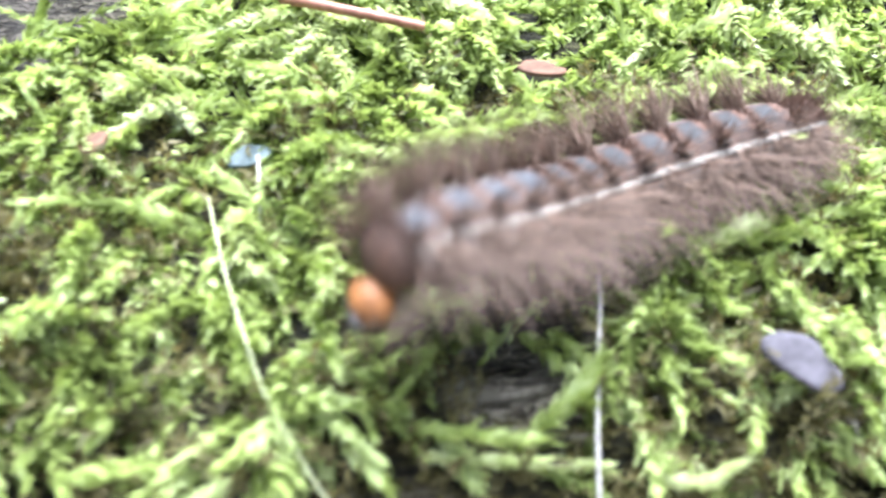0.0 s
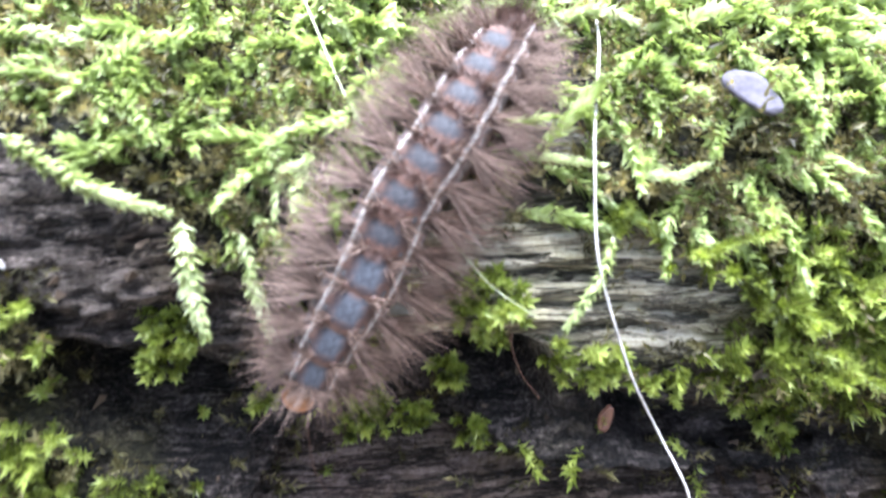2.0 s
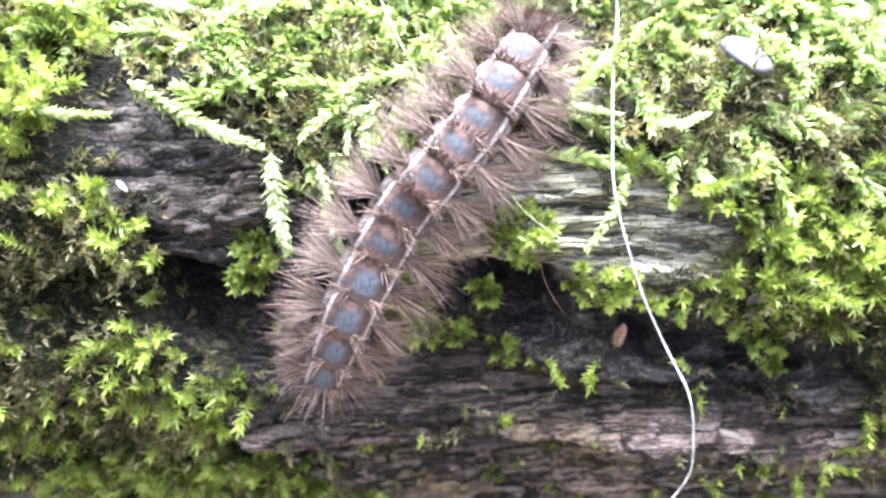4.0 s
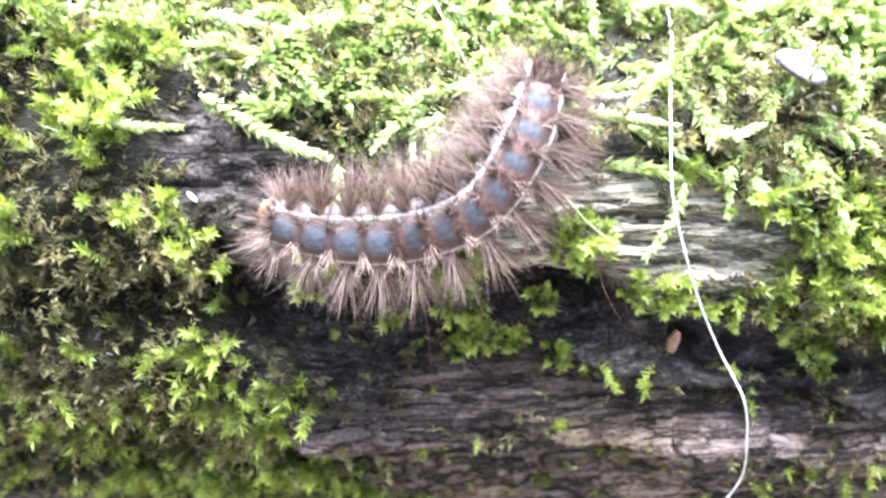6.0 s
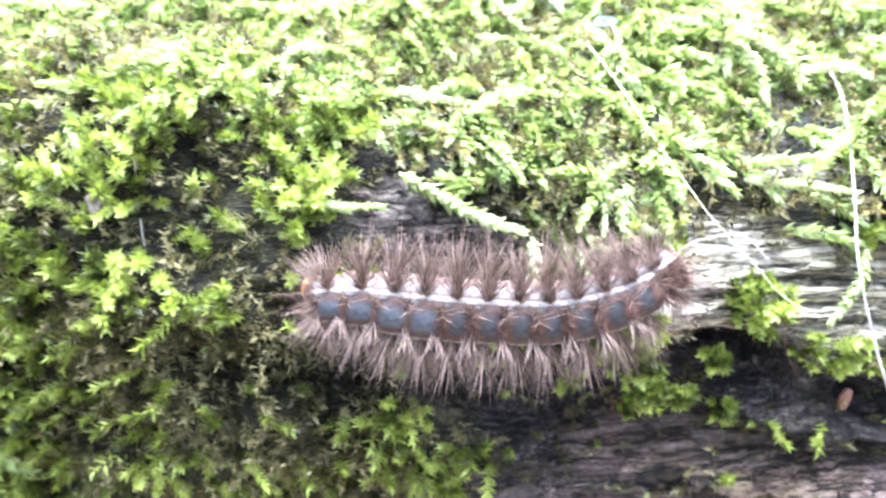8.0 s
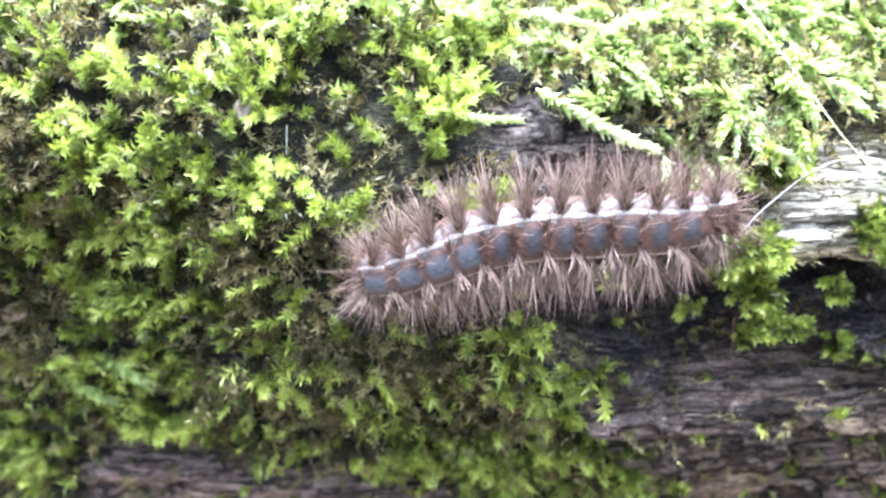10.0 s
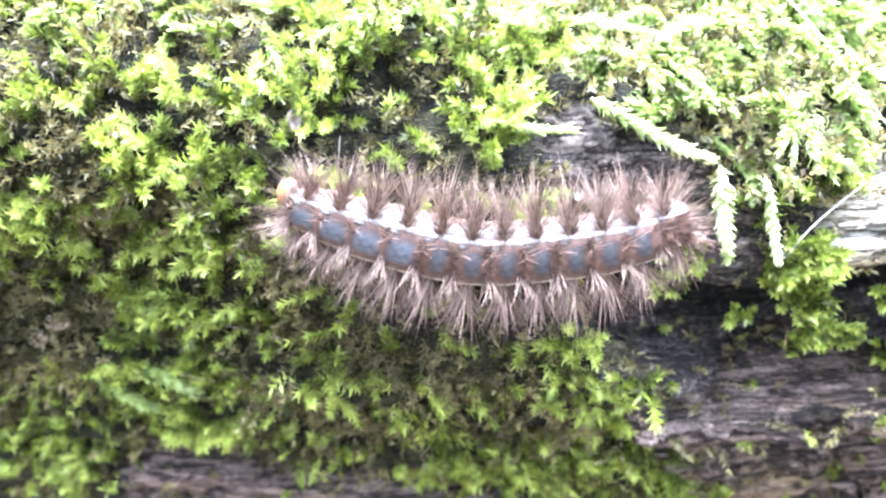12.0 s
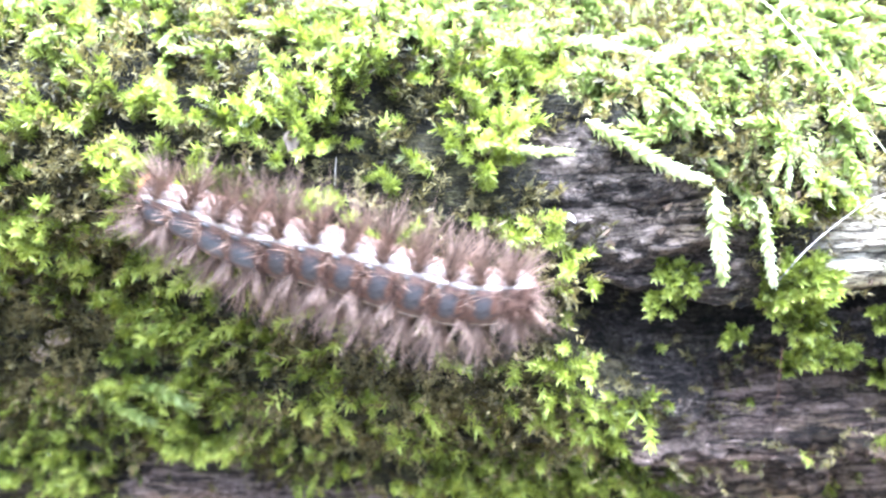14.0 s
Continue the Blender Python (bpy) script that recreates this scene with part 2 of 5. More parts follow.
def wood_material():
    m, t, p = material("weathered_wood")
    long_ = noise_tex(t, (90, 1500, 1500), 1.0, 7, 0.7)
    short = noise_tex(t, (500, 3200, 3200), 1.0, 6, 0.7)
    speck = noise_tex(t, (2300, 2900, 2900), 1.0, 5, 0.75)
    blotch = noise_tex(t, (300, 420, 420), 1.0, 6, 0.75)
    patches = noise_tex(t, (60, 90, 90), 1.0, 5, 0.65)
    both = blend(t, 0.5, long_, short)
    rough = blend(t, 0.5, blotch, speck)
    grain = blend(t, 0.3, both, speck)
    # grey is the ledge's own tone, raised for light on its upward face
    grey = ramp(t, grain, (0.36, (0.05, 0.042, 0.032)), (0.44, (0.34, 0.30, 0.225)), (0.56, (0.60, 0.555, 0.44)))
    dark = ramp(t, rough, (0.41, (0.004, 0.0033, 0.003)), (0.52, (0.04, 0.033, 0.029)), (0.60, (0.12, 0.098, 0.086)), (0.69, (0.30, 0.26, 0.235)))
    red = ramp(t, grain, (0.38, (0.02, 0.012, 0.010)), (0.48, (0.175, 0.12, 0.095)), (0.60, (0.37, 0.285, 0.24)))
    tone = t.nodes.new("ShaderNodeAttribute")
    tone.attribute_name = "tone"
    parts = t.nodes.new("ShaderNodeSeparateColor")
    t.links.new(tone.outputs["Color"], parts.inputs[0])
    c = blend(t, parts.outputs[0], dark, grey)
    stain = ramp(t, patches, (0.36, (0.35, 0.35, 0.35)), (0.55, (1, 1, 1)))
    c = blend(t, blend(t, 1.0, parts.outputs[1], stain, 'MULTIPLY'), c, red)
    # soil under the moss, darkened to deepen the shade in its gaps
    soil = ramp(t, rough, (0.40, (0.007, 0.006, 0.0025)), (0.55, (0.034, 0.032, 0.011)), (0.7, (0.13, 0.12, 0.045)))
    c = blend(t, parts.outputs[2], c, soil)
    c = blend(t, ramp(t, patches, (0.48, (0, 0, 0)), (0.62, (0.75, 0.75, 0.75))), c, blend(t, 1.0, c, (0.62, 0.62, 0.38), 'MULTIPLY'))
    # cracks along the grain: many fine ones and a few wide
    fine = ramp(t, noise_tex(t, (110, 900, 900), 1.0, 4, 0.6), (0.455, (1, 1, 1)), (0.488, (0.30, 0.28, 0.26)), (0.506, (0.30, 0.28, 0.26)), (0.535, (1, 1, 1)))
    wide = ramp(t, noise_tex(t, (34, 300, 300), 1.0, 6, 0.66), (0.458, (1, 1, 1)), (0.486, (0.03, 0.025, 0.02)), (0.502, (0.03, 0.025, 0.02)), (0.522, (1, 1, 1)))
    lines = blend(t, 1.0, fine, wide, 'MULTIPLY')
    c = blend(t, 0.88, c, blend(t, 1.0, c, lines, 'MULTIPLY'))
    t.links.new(c, p.inputs["Base Color"])
    t.links.new(ramp(t, rough, (0.45, (0.85, 0.85, 0.85)), (0.66, (0.4, 0.4, 0.4))), p.inputs["Roughness"])
    p.inputs["Specular IOR Level"].default_value = 0.22
    bump(t, p, blend(t, 0.5, blend(t, parts.outputs[0], rough, grain), lines), 1.0, 0.0016)
    return m


def moss_material(name, low, mid, high, through_, gloss=0.38):
    """Thin wet leaves: colour wanders from clump to clump and from leaf to leaf, and light comes through."""
    m, t, p = material(name)
    clump = ramp(t, noise_tex(t, (260, 260, 260), 1.0, 3, 0.6), (0.30, (0, 0, 0)), (0.70, (1, 1, 1)))
    leaf = t.nodes.new("ShaderNodeNewGeometry").outputs["Random Per Island"]
    mixed = add(t, "ShaderNodeMath")
    mixed.operation = 'MULTIPLY_ADD'
    mixed.inputs[1].default_value = 0.3
    t.links.new(leaf, mixed.inputs[0])
    t.links.new(clump, mixed.inputs[2])
    c = ramp(t, mixed.outputs[0], (0.30, low), (0.64, mid), (1.0, high))
    t.links.new(c, p.inputs["Base Color"])
    p.inputs["Roughness"].default_value = gloss
    p.inputs["Specular IOR Level"].default_value = 0.32
    p.inputs["Coat Weight"].default_value = 0.06
    p.inputs["Coat Roughness"].default_value = 0.2
    tr = t.nodes.new("ShaderNodeBsdfTranslucent")
    t.links.new(blend(t, 1.0, c, through_, 'MULTIPLY'), tr.inputs[0])
    mx = add(t, "ShaderNodeMixShader", Fac=0.5)
    t.links.new(p.outputs[0], mx.inputs[1])
    t.links.new(tr.outputs[0], mx.inputs[2])
    t.links.new(mx.outputs[0], t.nodes["Material Output"].inputs[0])
    return m


def plain(name, dark, light, scale=400, roughness=0.5, sheen=0.0, bumpy=0.3):
    m, t, p = material(name)
    n = noise_tex(t, (scale, scale, scale), 1.0, 5, 0.6)
    t.links.new(ramp(t, n, (0.3, dark), (0.7, light)), p.inputs["Base Color"])
    p.inputs["Roughness"].default_value = roughness
    p.inputs["Sheen Weight"].default_value = sheen
    bump(t, p, n, bumpy, 0.0003)
    return m


def hair_material(name, low, high, clear=0.3):
    m, t, p = material(name)
    r = t.nodes.new("ShaderNodeNewGeometry").outputs["Random Per Island"]
    c = ramp(t, r, (0.0, low), (1.0, high))
    t.links.new(c, p.inputs["Base Color"])
    p.inputs["Roughness"].default_value = 0.6
    p.inputs["Specular IOR Level"].default_value = 0.2
    tr = t.nodes.new("ShaderNodeBsdfTranslucent")
    t.links.new(c, tr.inputs[0])
    mx = add(t, "ShaderNodeMixShader", Fac=clear)
    t.links.new(p.outputs[0], mx.inputs[1])
    t.links.new(tr.outputs[0], mx.inputs[2])
    t.links.new(mx.outputs[0], t.nodes["Material Output"].inputs[0])
    return m


WOOD = wood_material()
PALE_MOSS = moss_material("pale_yellow_moss", (0.30, 0.36, 0.13), (0.46, 0.52, 0.24), (0.62, 0.67, 0.42), (1.0, 1.0, 0.8))
GOLD_MOSS = moss_material("gold_green_moss", (0.14, 0.18, 0.045), (0.33, 0.41, 0.125), (0.52, 0.60, 0.29), (1.0, 1.0, 0.75), 0.42)
STAR_MOSS = moss_material("leafy_green_moss", (0.045, 0.056, 0.012), (0.19, 0.242, 0.034), (0.40, 0.465, 0.125), (1.0, 1.0, 0.6), 0.42)
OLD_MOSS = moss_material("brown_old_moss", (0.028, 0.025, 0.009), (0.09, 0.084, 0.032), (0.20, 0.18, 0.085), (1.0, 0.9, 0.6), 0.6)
SOIL = plain("lightened_soil", (0.06, 0.045, 0.03), (0.20, 0.155, 0.105), 60, 0.9)
SKY_SCREEN = plain("dark_sky_screen", (0.012, 0.02, 0.006), (0.05, 0.07, 0.02), 6, 0.8)
SPLINTER = plain("splintered_wood", (0.03, 0.022, 0.017), (0.20, 0.16, 0.13), 500, 0.7, 0.0, 0.8)
CRUMB = hair_material("rotten_crumbs", (0.012, 0.008, 0.006), (0.12, 0.088, 0.06), 0.0)
SKIN = plain("rusty_brown_skin", (0.02, 0.0105, 0.007), (0.10, 0.05, 0.033), 1500, 0.75)


def patch_material(name, inner, outer, half_x, half_a, wear):
    """Skin of two colours: the inner one fades into the outer at a soft and worn rim."""
    m, t, p = material(name)
    tc = t.nodes.new("ShaderNodeTexCoord")
    sep = t.nodes.new("ShaderNodeSeparateXYZ")
    t.links.new(tc.outputs["UV"], sep.inputs[0])
    n = noise_tex(t, (1500, 1500, 1500), 1.0, 5, 0.7)

    def math_(op, a, b_):
        node = t.nodes.new("ShaderNodeMath")
        node.operation = op
        for slot, v in ((0, a), (1, b_)):
            if isinstance(v, (int, float)):
                node.inputs[slot].default_value = v
            else:
                t.links.new(v, node.inputs[slot])
        return node.outputs[0]
    du = math_('MULTIPLY', math_('ABSOLUTE', math_('SUBTRACT', sep.outputs[0], 0.5), 0), 2.0 / half_x)
    dv = math_('MULTIPLY', math_('ABSOLUTE', math_('SUBTRACT', sep.outputs[1], 0.5), 0), 2.0 / half_a)
    rim = math_('ADD', math_('POWER', math_('ADD', math_('POWER', du, 7.0), math_('POWER', dv, 7.0)), 1 / 7), math_('MULTIPLY', math_('SUBTRACT', n, 0.5), wear))
    mask = ramp(t, rim, (0.42, (1, 1, 1)), (1.02, (0, 0, 0)))
    c_in = ramp(t, n, (0.3, inner[0]), (0.7, inner[1]))
    c_out = ramp(t, n, (0.3, outer[0]), (0.7, outer[1]))
    t.links.new(blend(t, mask, c_out, c_in), p.inputs["Base Color"])
    p.inputs["Roughness"].default_value = 0.7
    p.inputs["Specular IOR Level"].default_value = 0.25
    bump(t, p, n, 0.5, 0.0003)
    return m


SKIN_TONES = ((0.02, 0.0105, 0.007), (0.10, 0.05, 0.033))
BLUE = patch_material("blue_grey_skin", ((0.012, 0.012, 0.0135), (0.05, 0.05, 0.055)), SKIN_TONES, 0.75, 1.12, 1.8)
# flank skin, paled beyond its own pinkish grey to look brightly lit
FLANK = patch_material("lit_flank_skin", ((0.07, 0.058, 0.054), (0.26, 0.22, 0.205)), SKIN_TONES, 1.5, 0.95, 2.0)
PALE_BLUE = patch_material("pale_blue_grey_skin", ((0.022, 0.024, 0.029), (0.09, 0.098, 0.114)), SKIN_TONES, 0.95, 0.92, 1.2)
CREAM = patch_material("cream_skin", ((0.06, 0.045, 0.037), (0.56, 0.52, 0.47)), SKIN_TONES, 1.7, 0.9, 2.6)
LICHEN = plain("pale_blue_lichen", (0.025, 0.04, 0.045), (0.07, 0.10, 0.105), 900, 0.7)
DARK = plain("dark_skin", (0.01, 0.009, 0.009), (0.03, 0.026, 0.024), 900, 0.45)
ORANGE = plain("orange_head_skin", (0.11, 0.042, 0.013), (0.34, 0.14, 0.042), 900, 0.5)
WART = plain("rust_wart_skin", (0.04, 0.018, 0.011), (0.10, 0.046, 0.028), 900, 0.5)
HAIR = hair_material("pinkish_brown_hair", (0.05, 0.034, 0.025), (0.38, 0.275, 0.218), 0.45)
RUST_HAIR = hair_material("rusty_brown_hair", (0.03, 0.016, 0.011), (0.15, 0.085, 0.06), 0.15)
PALE_HAIR = hair_material("pale_tan_hair", (0.18, 0.12, 0.09), (0.50, 0.41, 0.36))
STRAW = plain("pale_straw", (0.22, 0.20, 0.18), (0.52, 0.50, 0.48), 700, 0.4)
GREENSTEM = plain("pale_green_stem", (0.30, 0.34, 0.16), (0.55, 0.58, 0.36), 700, 0.4)
FLAKE = plain("violet_grey_bark", (0.04, 0.036, 0.044), (0.085, 0.078, 0.093), 1500, 0.9)
RUST = plain("rust_brown_scale", (0.05, 0.02, 0.012), (0.14, 0.065, 0.04), 800, 0.45)
DRYLEAF = plain("dark_dry_leaf", (0.05, 0.022, 0.012), (0.14, 0.07, 0.04), 900, 0.85)
PALE = plain("pale_dry_litter", (0.06, 0.045, 0.032), (0.22, 0.175, 0.13), 1500, 0.7)
TWIG = plain("red_brown_twig", (0.12, 0.04, 0.025), (0.30, 0.14, 0.09), 500, 0.5)


# ---- mesh helpers ----
def mesh(name, verts, faces, mat, round_=True):
    me = bpy.data.meshes.new(name)
    verts, faces = np.asarray(verts, np.float32), np.asarray(faces, np.int32)
    k = faces.shape[1]
    me.vertices.add(len(verts))
    me.vertices.foreach_set("co", (verts * MM).ravel())
    me.loops.add(faces.size)
    me.loops.foreach_set("vertex_index", faces.ravel())
    me.polygons.add(len(faces))
    me.polygons.foreach_set("loop_start", np.arange(0, faces.size, k, dtype=np.int32))
    me.polygons.foreach_set("use_smooth", np.full(len(faces), round_))
    me.update(calc_edges=True)
    me.validate()
    me.materials.append(mat)
    return me


def part(name, me, parent=None, label=""):
    ob = new(name, me)
    ob.parent = parent
    return tagged(ob, label)


def unit(v):
    return v / np.maximum(np.linalg.norm(v, axis=-1, keepdims=True), 1e-9)


def sides(d):
    """Two directions across each of the directions d."""
    ref = np.where(np.abs(d[..., 2:3]) < 0.9, np.array([0, 0, 1.0]), np.array([1.0, 0, 0]))
    a = unit(np.cross(d, ref))
    return a, np.cross(d, a)


def grid_faces(rows, cols, wrap=False):
    i, j = np.meshgrid(np.arange(rows - 1), np.arange(cols if wrap else cols - 1), indexing="ij")
    k = (j + 1) % cols
    return np.stack([i * cols + j, i * cols + k, (i + 1) * cols + k, (i + 1) * cols + j], -1).reshape(-1, 4)


def tube(points, radii, around=6):
    """A tapered tube along points."""
    p = np.asarray(points, float)
    d = unit(np.gradient(p, axis=0))
    a, b = sides(d)
    ang = np.linspace(0, 2 * np.pi, around, endpoint=False)
    ring = p[:, None] + (a[:, None] * np.cos(ang)[:, None] + b[:, None] * np.sin(ang)[:, None]) * np.asarray(radii, float)[:, None, None]
    return ring.reshape(-1, 3), grid_faces(len(p), around, True)


def curve_through(points, n):
    p = np.asarray(points, float)
    q = np.vstack([2 * p[0] - p[1], p, 2 * p[-1] - p[-2]])
    out = []
    for u in np.linspace(0, len(p) - 1 - 1e-6, n):
        i = int(u)
        t = u - i
        a, b, c, d = q[i], q[i + 1], q[i + 2], q[i + 3]
        out.append(0.5 * (2 * b + (c - a) * t + (2 * a - 5 * b + 4 * c - d) * t * t + (3 * b - a - 3 * c + d) * t ** 3))
    return np.array(out)


# ---- the ground and the log ----
def build_ground():
    xs = np.r_[-4000, -1500, -700, np.linspace(-500, 500, 60), 700, 1500, 4000]
    x, y = np.meshgrid(xs, xs, indexing="ij")
    z = 14 * (fractal(x * 0.02, y * 0.02, 51) - 0.55) * (np.hypot(x, y) < 1200)
    # unseen ground, its soil lightened to bounce light up the log's face
    ob = new("ground", mesh("ground", np.stack([x, y, z - 1], -1).reshape(-1, 3), grid_faces(len(xs), len(xs)), SOIL))
    tagged(ob, "unseen brown soil under the log, lightened to bounce light", "ground", kind="structure")
    # unseen ring, added to keep low sky light off the log's face
    ang = np.linspace(0, 2 * np.pi, 121)
    up = np.linspace(0, 1, 14)
    a, u = np.meshgrid(ang[:-1], up, indexing="ij")
    far = 3400 + 500 * (value(a * 6, u * 5, 71) - 0.5)
    top = 1700 + 500 * (value(a * 5, a * 0, 72) - 0.5)
    ring = np.stack([np.cos(a) * far, np.sin(a) * far, u * top], -1)
    i, j = np.meshgrid(np.arange(120), np.arange(13), indexing="ij")
    k = (i + 1) % 120
    faces = np.stack([i * 14 + j, k * 14 + j, k * 14 + j + 1, i * 14 + j + 1], -1).reshape(-1, 4)
    wood = new("backdrop", mesh("backdrop", ring.reshape(-1, 3), faces, SKY_SCREEN))
    tagged(wood, "unseen dark green ring added to block low sky light", "undergrowth", kind="structure")


def build_log():
    xs = np.unique(np.r_[np.linspace(-420, -130, 40), np.arange(-130, -95, 1.5), np.arange(-95, 62, 0.45), np.arange(62, 110, 1.5), np.linspace(110, 420, 40)])
    ss = np.unique(np.r_[np.linspace(ROUND[0], -90, 40), np.arange(-90, -45, 1.5), np.arange(-45, -14, 0.7), np.arange(-14, 52, 0.33), np.arange(52, 80, 1.2), np.linspace(80, ROUND[-1], 30)])
    x, s = np.meshgrid(xs, ss, indexing="ij")
    p, n = on_skin(x, s)
    p[..., 2] = np.maximum(p[..., 2], -2)
    faces = grid_faces(len(xs), len(ss))
    verts = p.reshape(-1, 3)
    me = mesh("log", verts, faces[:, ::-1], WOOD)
    bare = bareness(x, s)
    # light: pale ledge wood, part of its brightness standing in for light from above
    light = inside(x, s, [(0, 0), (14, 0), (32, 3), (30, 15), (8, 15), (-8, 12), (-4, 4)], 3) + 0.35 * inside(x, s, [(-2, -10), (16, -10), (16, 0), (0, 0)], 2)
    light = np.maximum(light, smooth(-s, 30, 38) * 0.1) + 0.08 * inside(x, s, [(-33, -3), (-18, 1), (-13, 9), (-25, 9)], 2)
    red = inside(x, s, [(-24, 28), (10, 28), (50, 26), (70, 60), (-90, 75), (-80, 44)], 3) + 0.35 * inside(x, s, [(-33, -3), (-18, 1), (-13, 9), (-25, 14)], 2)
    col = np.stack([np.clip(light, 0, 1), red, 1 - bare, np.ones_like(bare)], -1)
    att = me.color_attributes.new("tone", 'FLOAT_COLOR', 'POINT')
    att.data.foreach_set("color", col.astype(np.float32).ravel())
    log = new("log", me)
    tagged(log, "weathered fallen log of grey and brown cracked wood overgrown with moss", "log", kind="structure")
    for name, k in (("log_end", 0), ("log_end", len(xs) - 1)):
        ring = p[k]
        c = ring.mean(0)
        v = np.vstack([ring, c])
        m = len(ring)
        f = np.array([(i, (i + 1) % m, m) for i in range(m)])
        part(name, mesh("log_end", v, f, WOOD), log)
    return log


# ---- moss ----
def leaves(base, along, across, up, length, width, cup=0.25, droop=0.15):
    """Folded pointed leaves, two faces each."""
    n = len(base)
    mid = base + along * (length * 0.34)[:, None] - up * (length * droop * 0.1)[:, None]
    rise = up * (width * cup)[:, None]
    tip = base + along * length[:, None] - up * (length * droop)[:, None]
    v = np.stack([base, mid + across * width[:, None] + rise, tip, mid - across * width[:, None] + rise], 1)
    i = np.arange(n)[:, None] * 4
    return v.reshape(-1, 3), np.concatenate([i + [0, 1, 2], i + [0, 2, 3]], 0)


def shoots(base, way, bend, length, count, leaf_len, leaf_wide, style, r):
    """Leafy stems from base along way, bent by bend; count leaves each. style: 'feather' (leaves lying close along the stem) or 'star' (round the stem, spread at the top)."""
    n = len(base)
    k = np.arange(count)
    if style == 'feather':
        f = np.tile((k + 0.5) / count, (n, 1))
    else:
        f = np.tile(0.25 + 0.75 * ((k + 0.5) / count) ** 0.8, (n, 1))
    f = f + r.uniform(-0.4, 0.4, f.shape) / count
    stem = base[:, None] + way[:, None] * (length[:, None] * f)[..., None] + bend[:, None] * (length[:, None] * f * f)[..., None]
    t = unit(way[:, None] + 2 * bend[:, None] * f[..., None])
    a, b = sides(t)
    if style == 'feather':
        phi = (k * 2.39996)[None] + r.uniform(-0.5, 0.5, f.shape) + r.uniform(0, 6.28, (n, 1))
        open_ = r.uniform(0.2, 0.6, f.shape) * (1.1 - 0.5 * f)
        size = (0.55 + 0.6 * np.sin(np.pi * np.clip(f * 0.85 + 0.12, 0, 1))) * r.uniform(0.8, 1.2, f.shape)
    else:
        phi = (k * 2.39996)[None] + r.uniform(-0.4, 0.4, f.shape) + r.uniform(0, 6.28, (n, 1))
        open_ = (1.35 - 0.85 * f) + r.uniform(-0.2, 0.25, f.shape)
        size = (0.55 + 0.5 * f) * r.uniform(0.75, 1.2, f.shape)
    out = a * np.cos(phi)[..., None] + b * np.sin(phi)[..., None]
    d = unit(t * np.cos(open_)[..., None] + out * np.sin(open_)[..., None])
    across = unit(np.cross(d, t) + r.normal(0, 0.15, d.shape))
    up = np.cross(across, d)
    up = up * np.sign(np.sum(up * t, -1, keepdims=True) + 1e-9)
    size = size * r.uniform(0.8, 1.25, (n, 1))
    return leaves(stem.reshape(-1, 3), d.reshape(-1, 3), across.reshape(-1, 3), up.reshape(-1, 3),
                  (size * leaf_len).ravel(), (size * leaf_wide).ravel())


def join(pieces):
    vs, fs, n = [], [], 0
    for v, f in pieces:
        vs.append(v)
        fs.append(f + n)
        n += len(v)
    return np.concatenate(vs), np.concatenate(fs)


def scatter(count, x0, x1, s0, s1, keep, r):
    x, s = r.uniform(x0, x1, count), r.uniform(s0, s1, count)
    k = r.random(count) < keep(x, s)
    return x[k], s[k]


def frame_on(x, s):
    p, n = on_skin(x, s)
    down = unit(skin(x, s + 0.4) - skin(x, s - 0.4))
    along = np.cross(n, down)
    return p, n, down, along


def starry(x, s):
    """Where the leafy star moss grows: down the front, and over the rim at the far end of the log."""
    edge = 5 + 3 * (fractal(x * 0.1, s * 0.02, 61) - 0.47) - 6 * np.exp(-((x + 9) / 7) ** 2)
    return np.maximum(smooth(s, edge - 2, edge + 2), smooth(-x, 28, 36) * smooth(s, -11, -7))


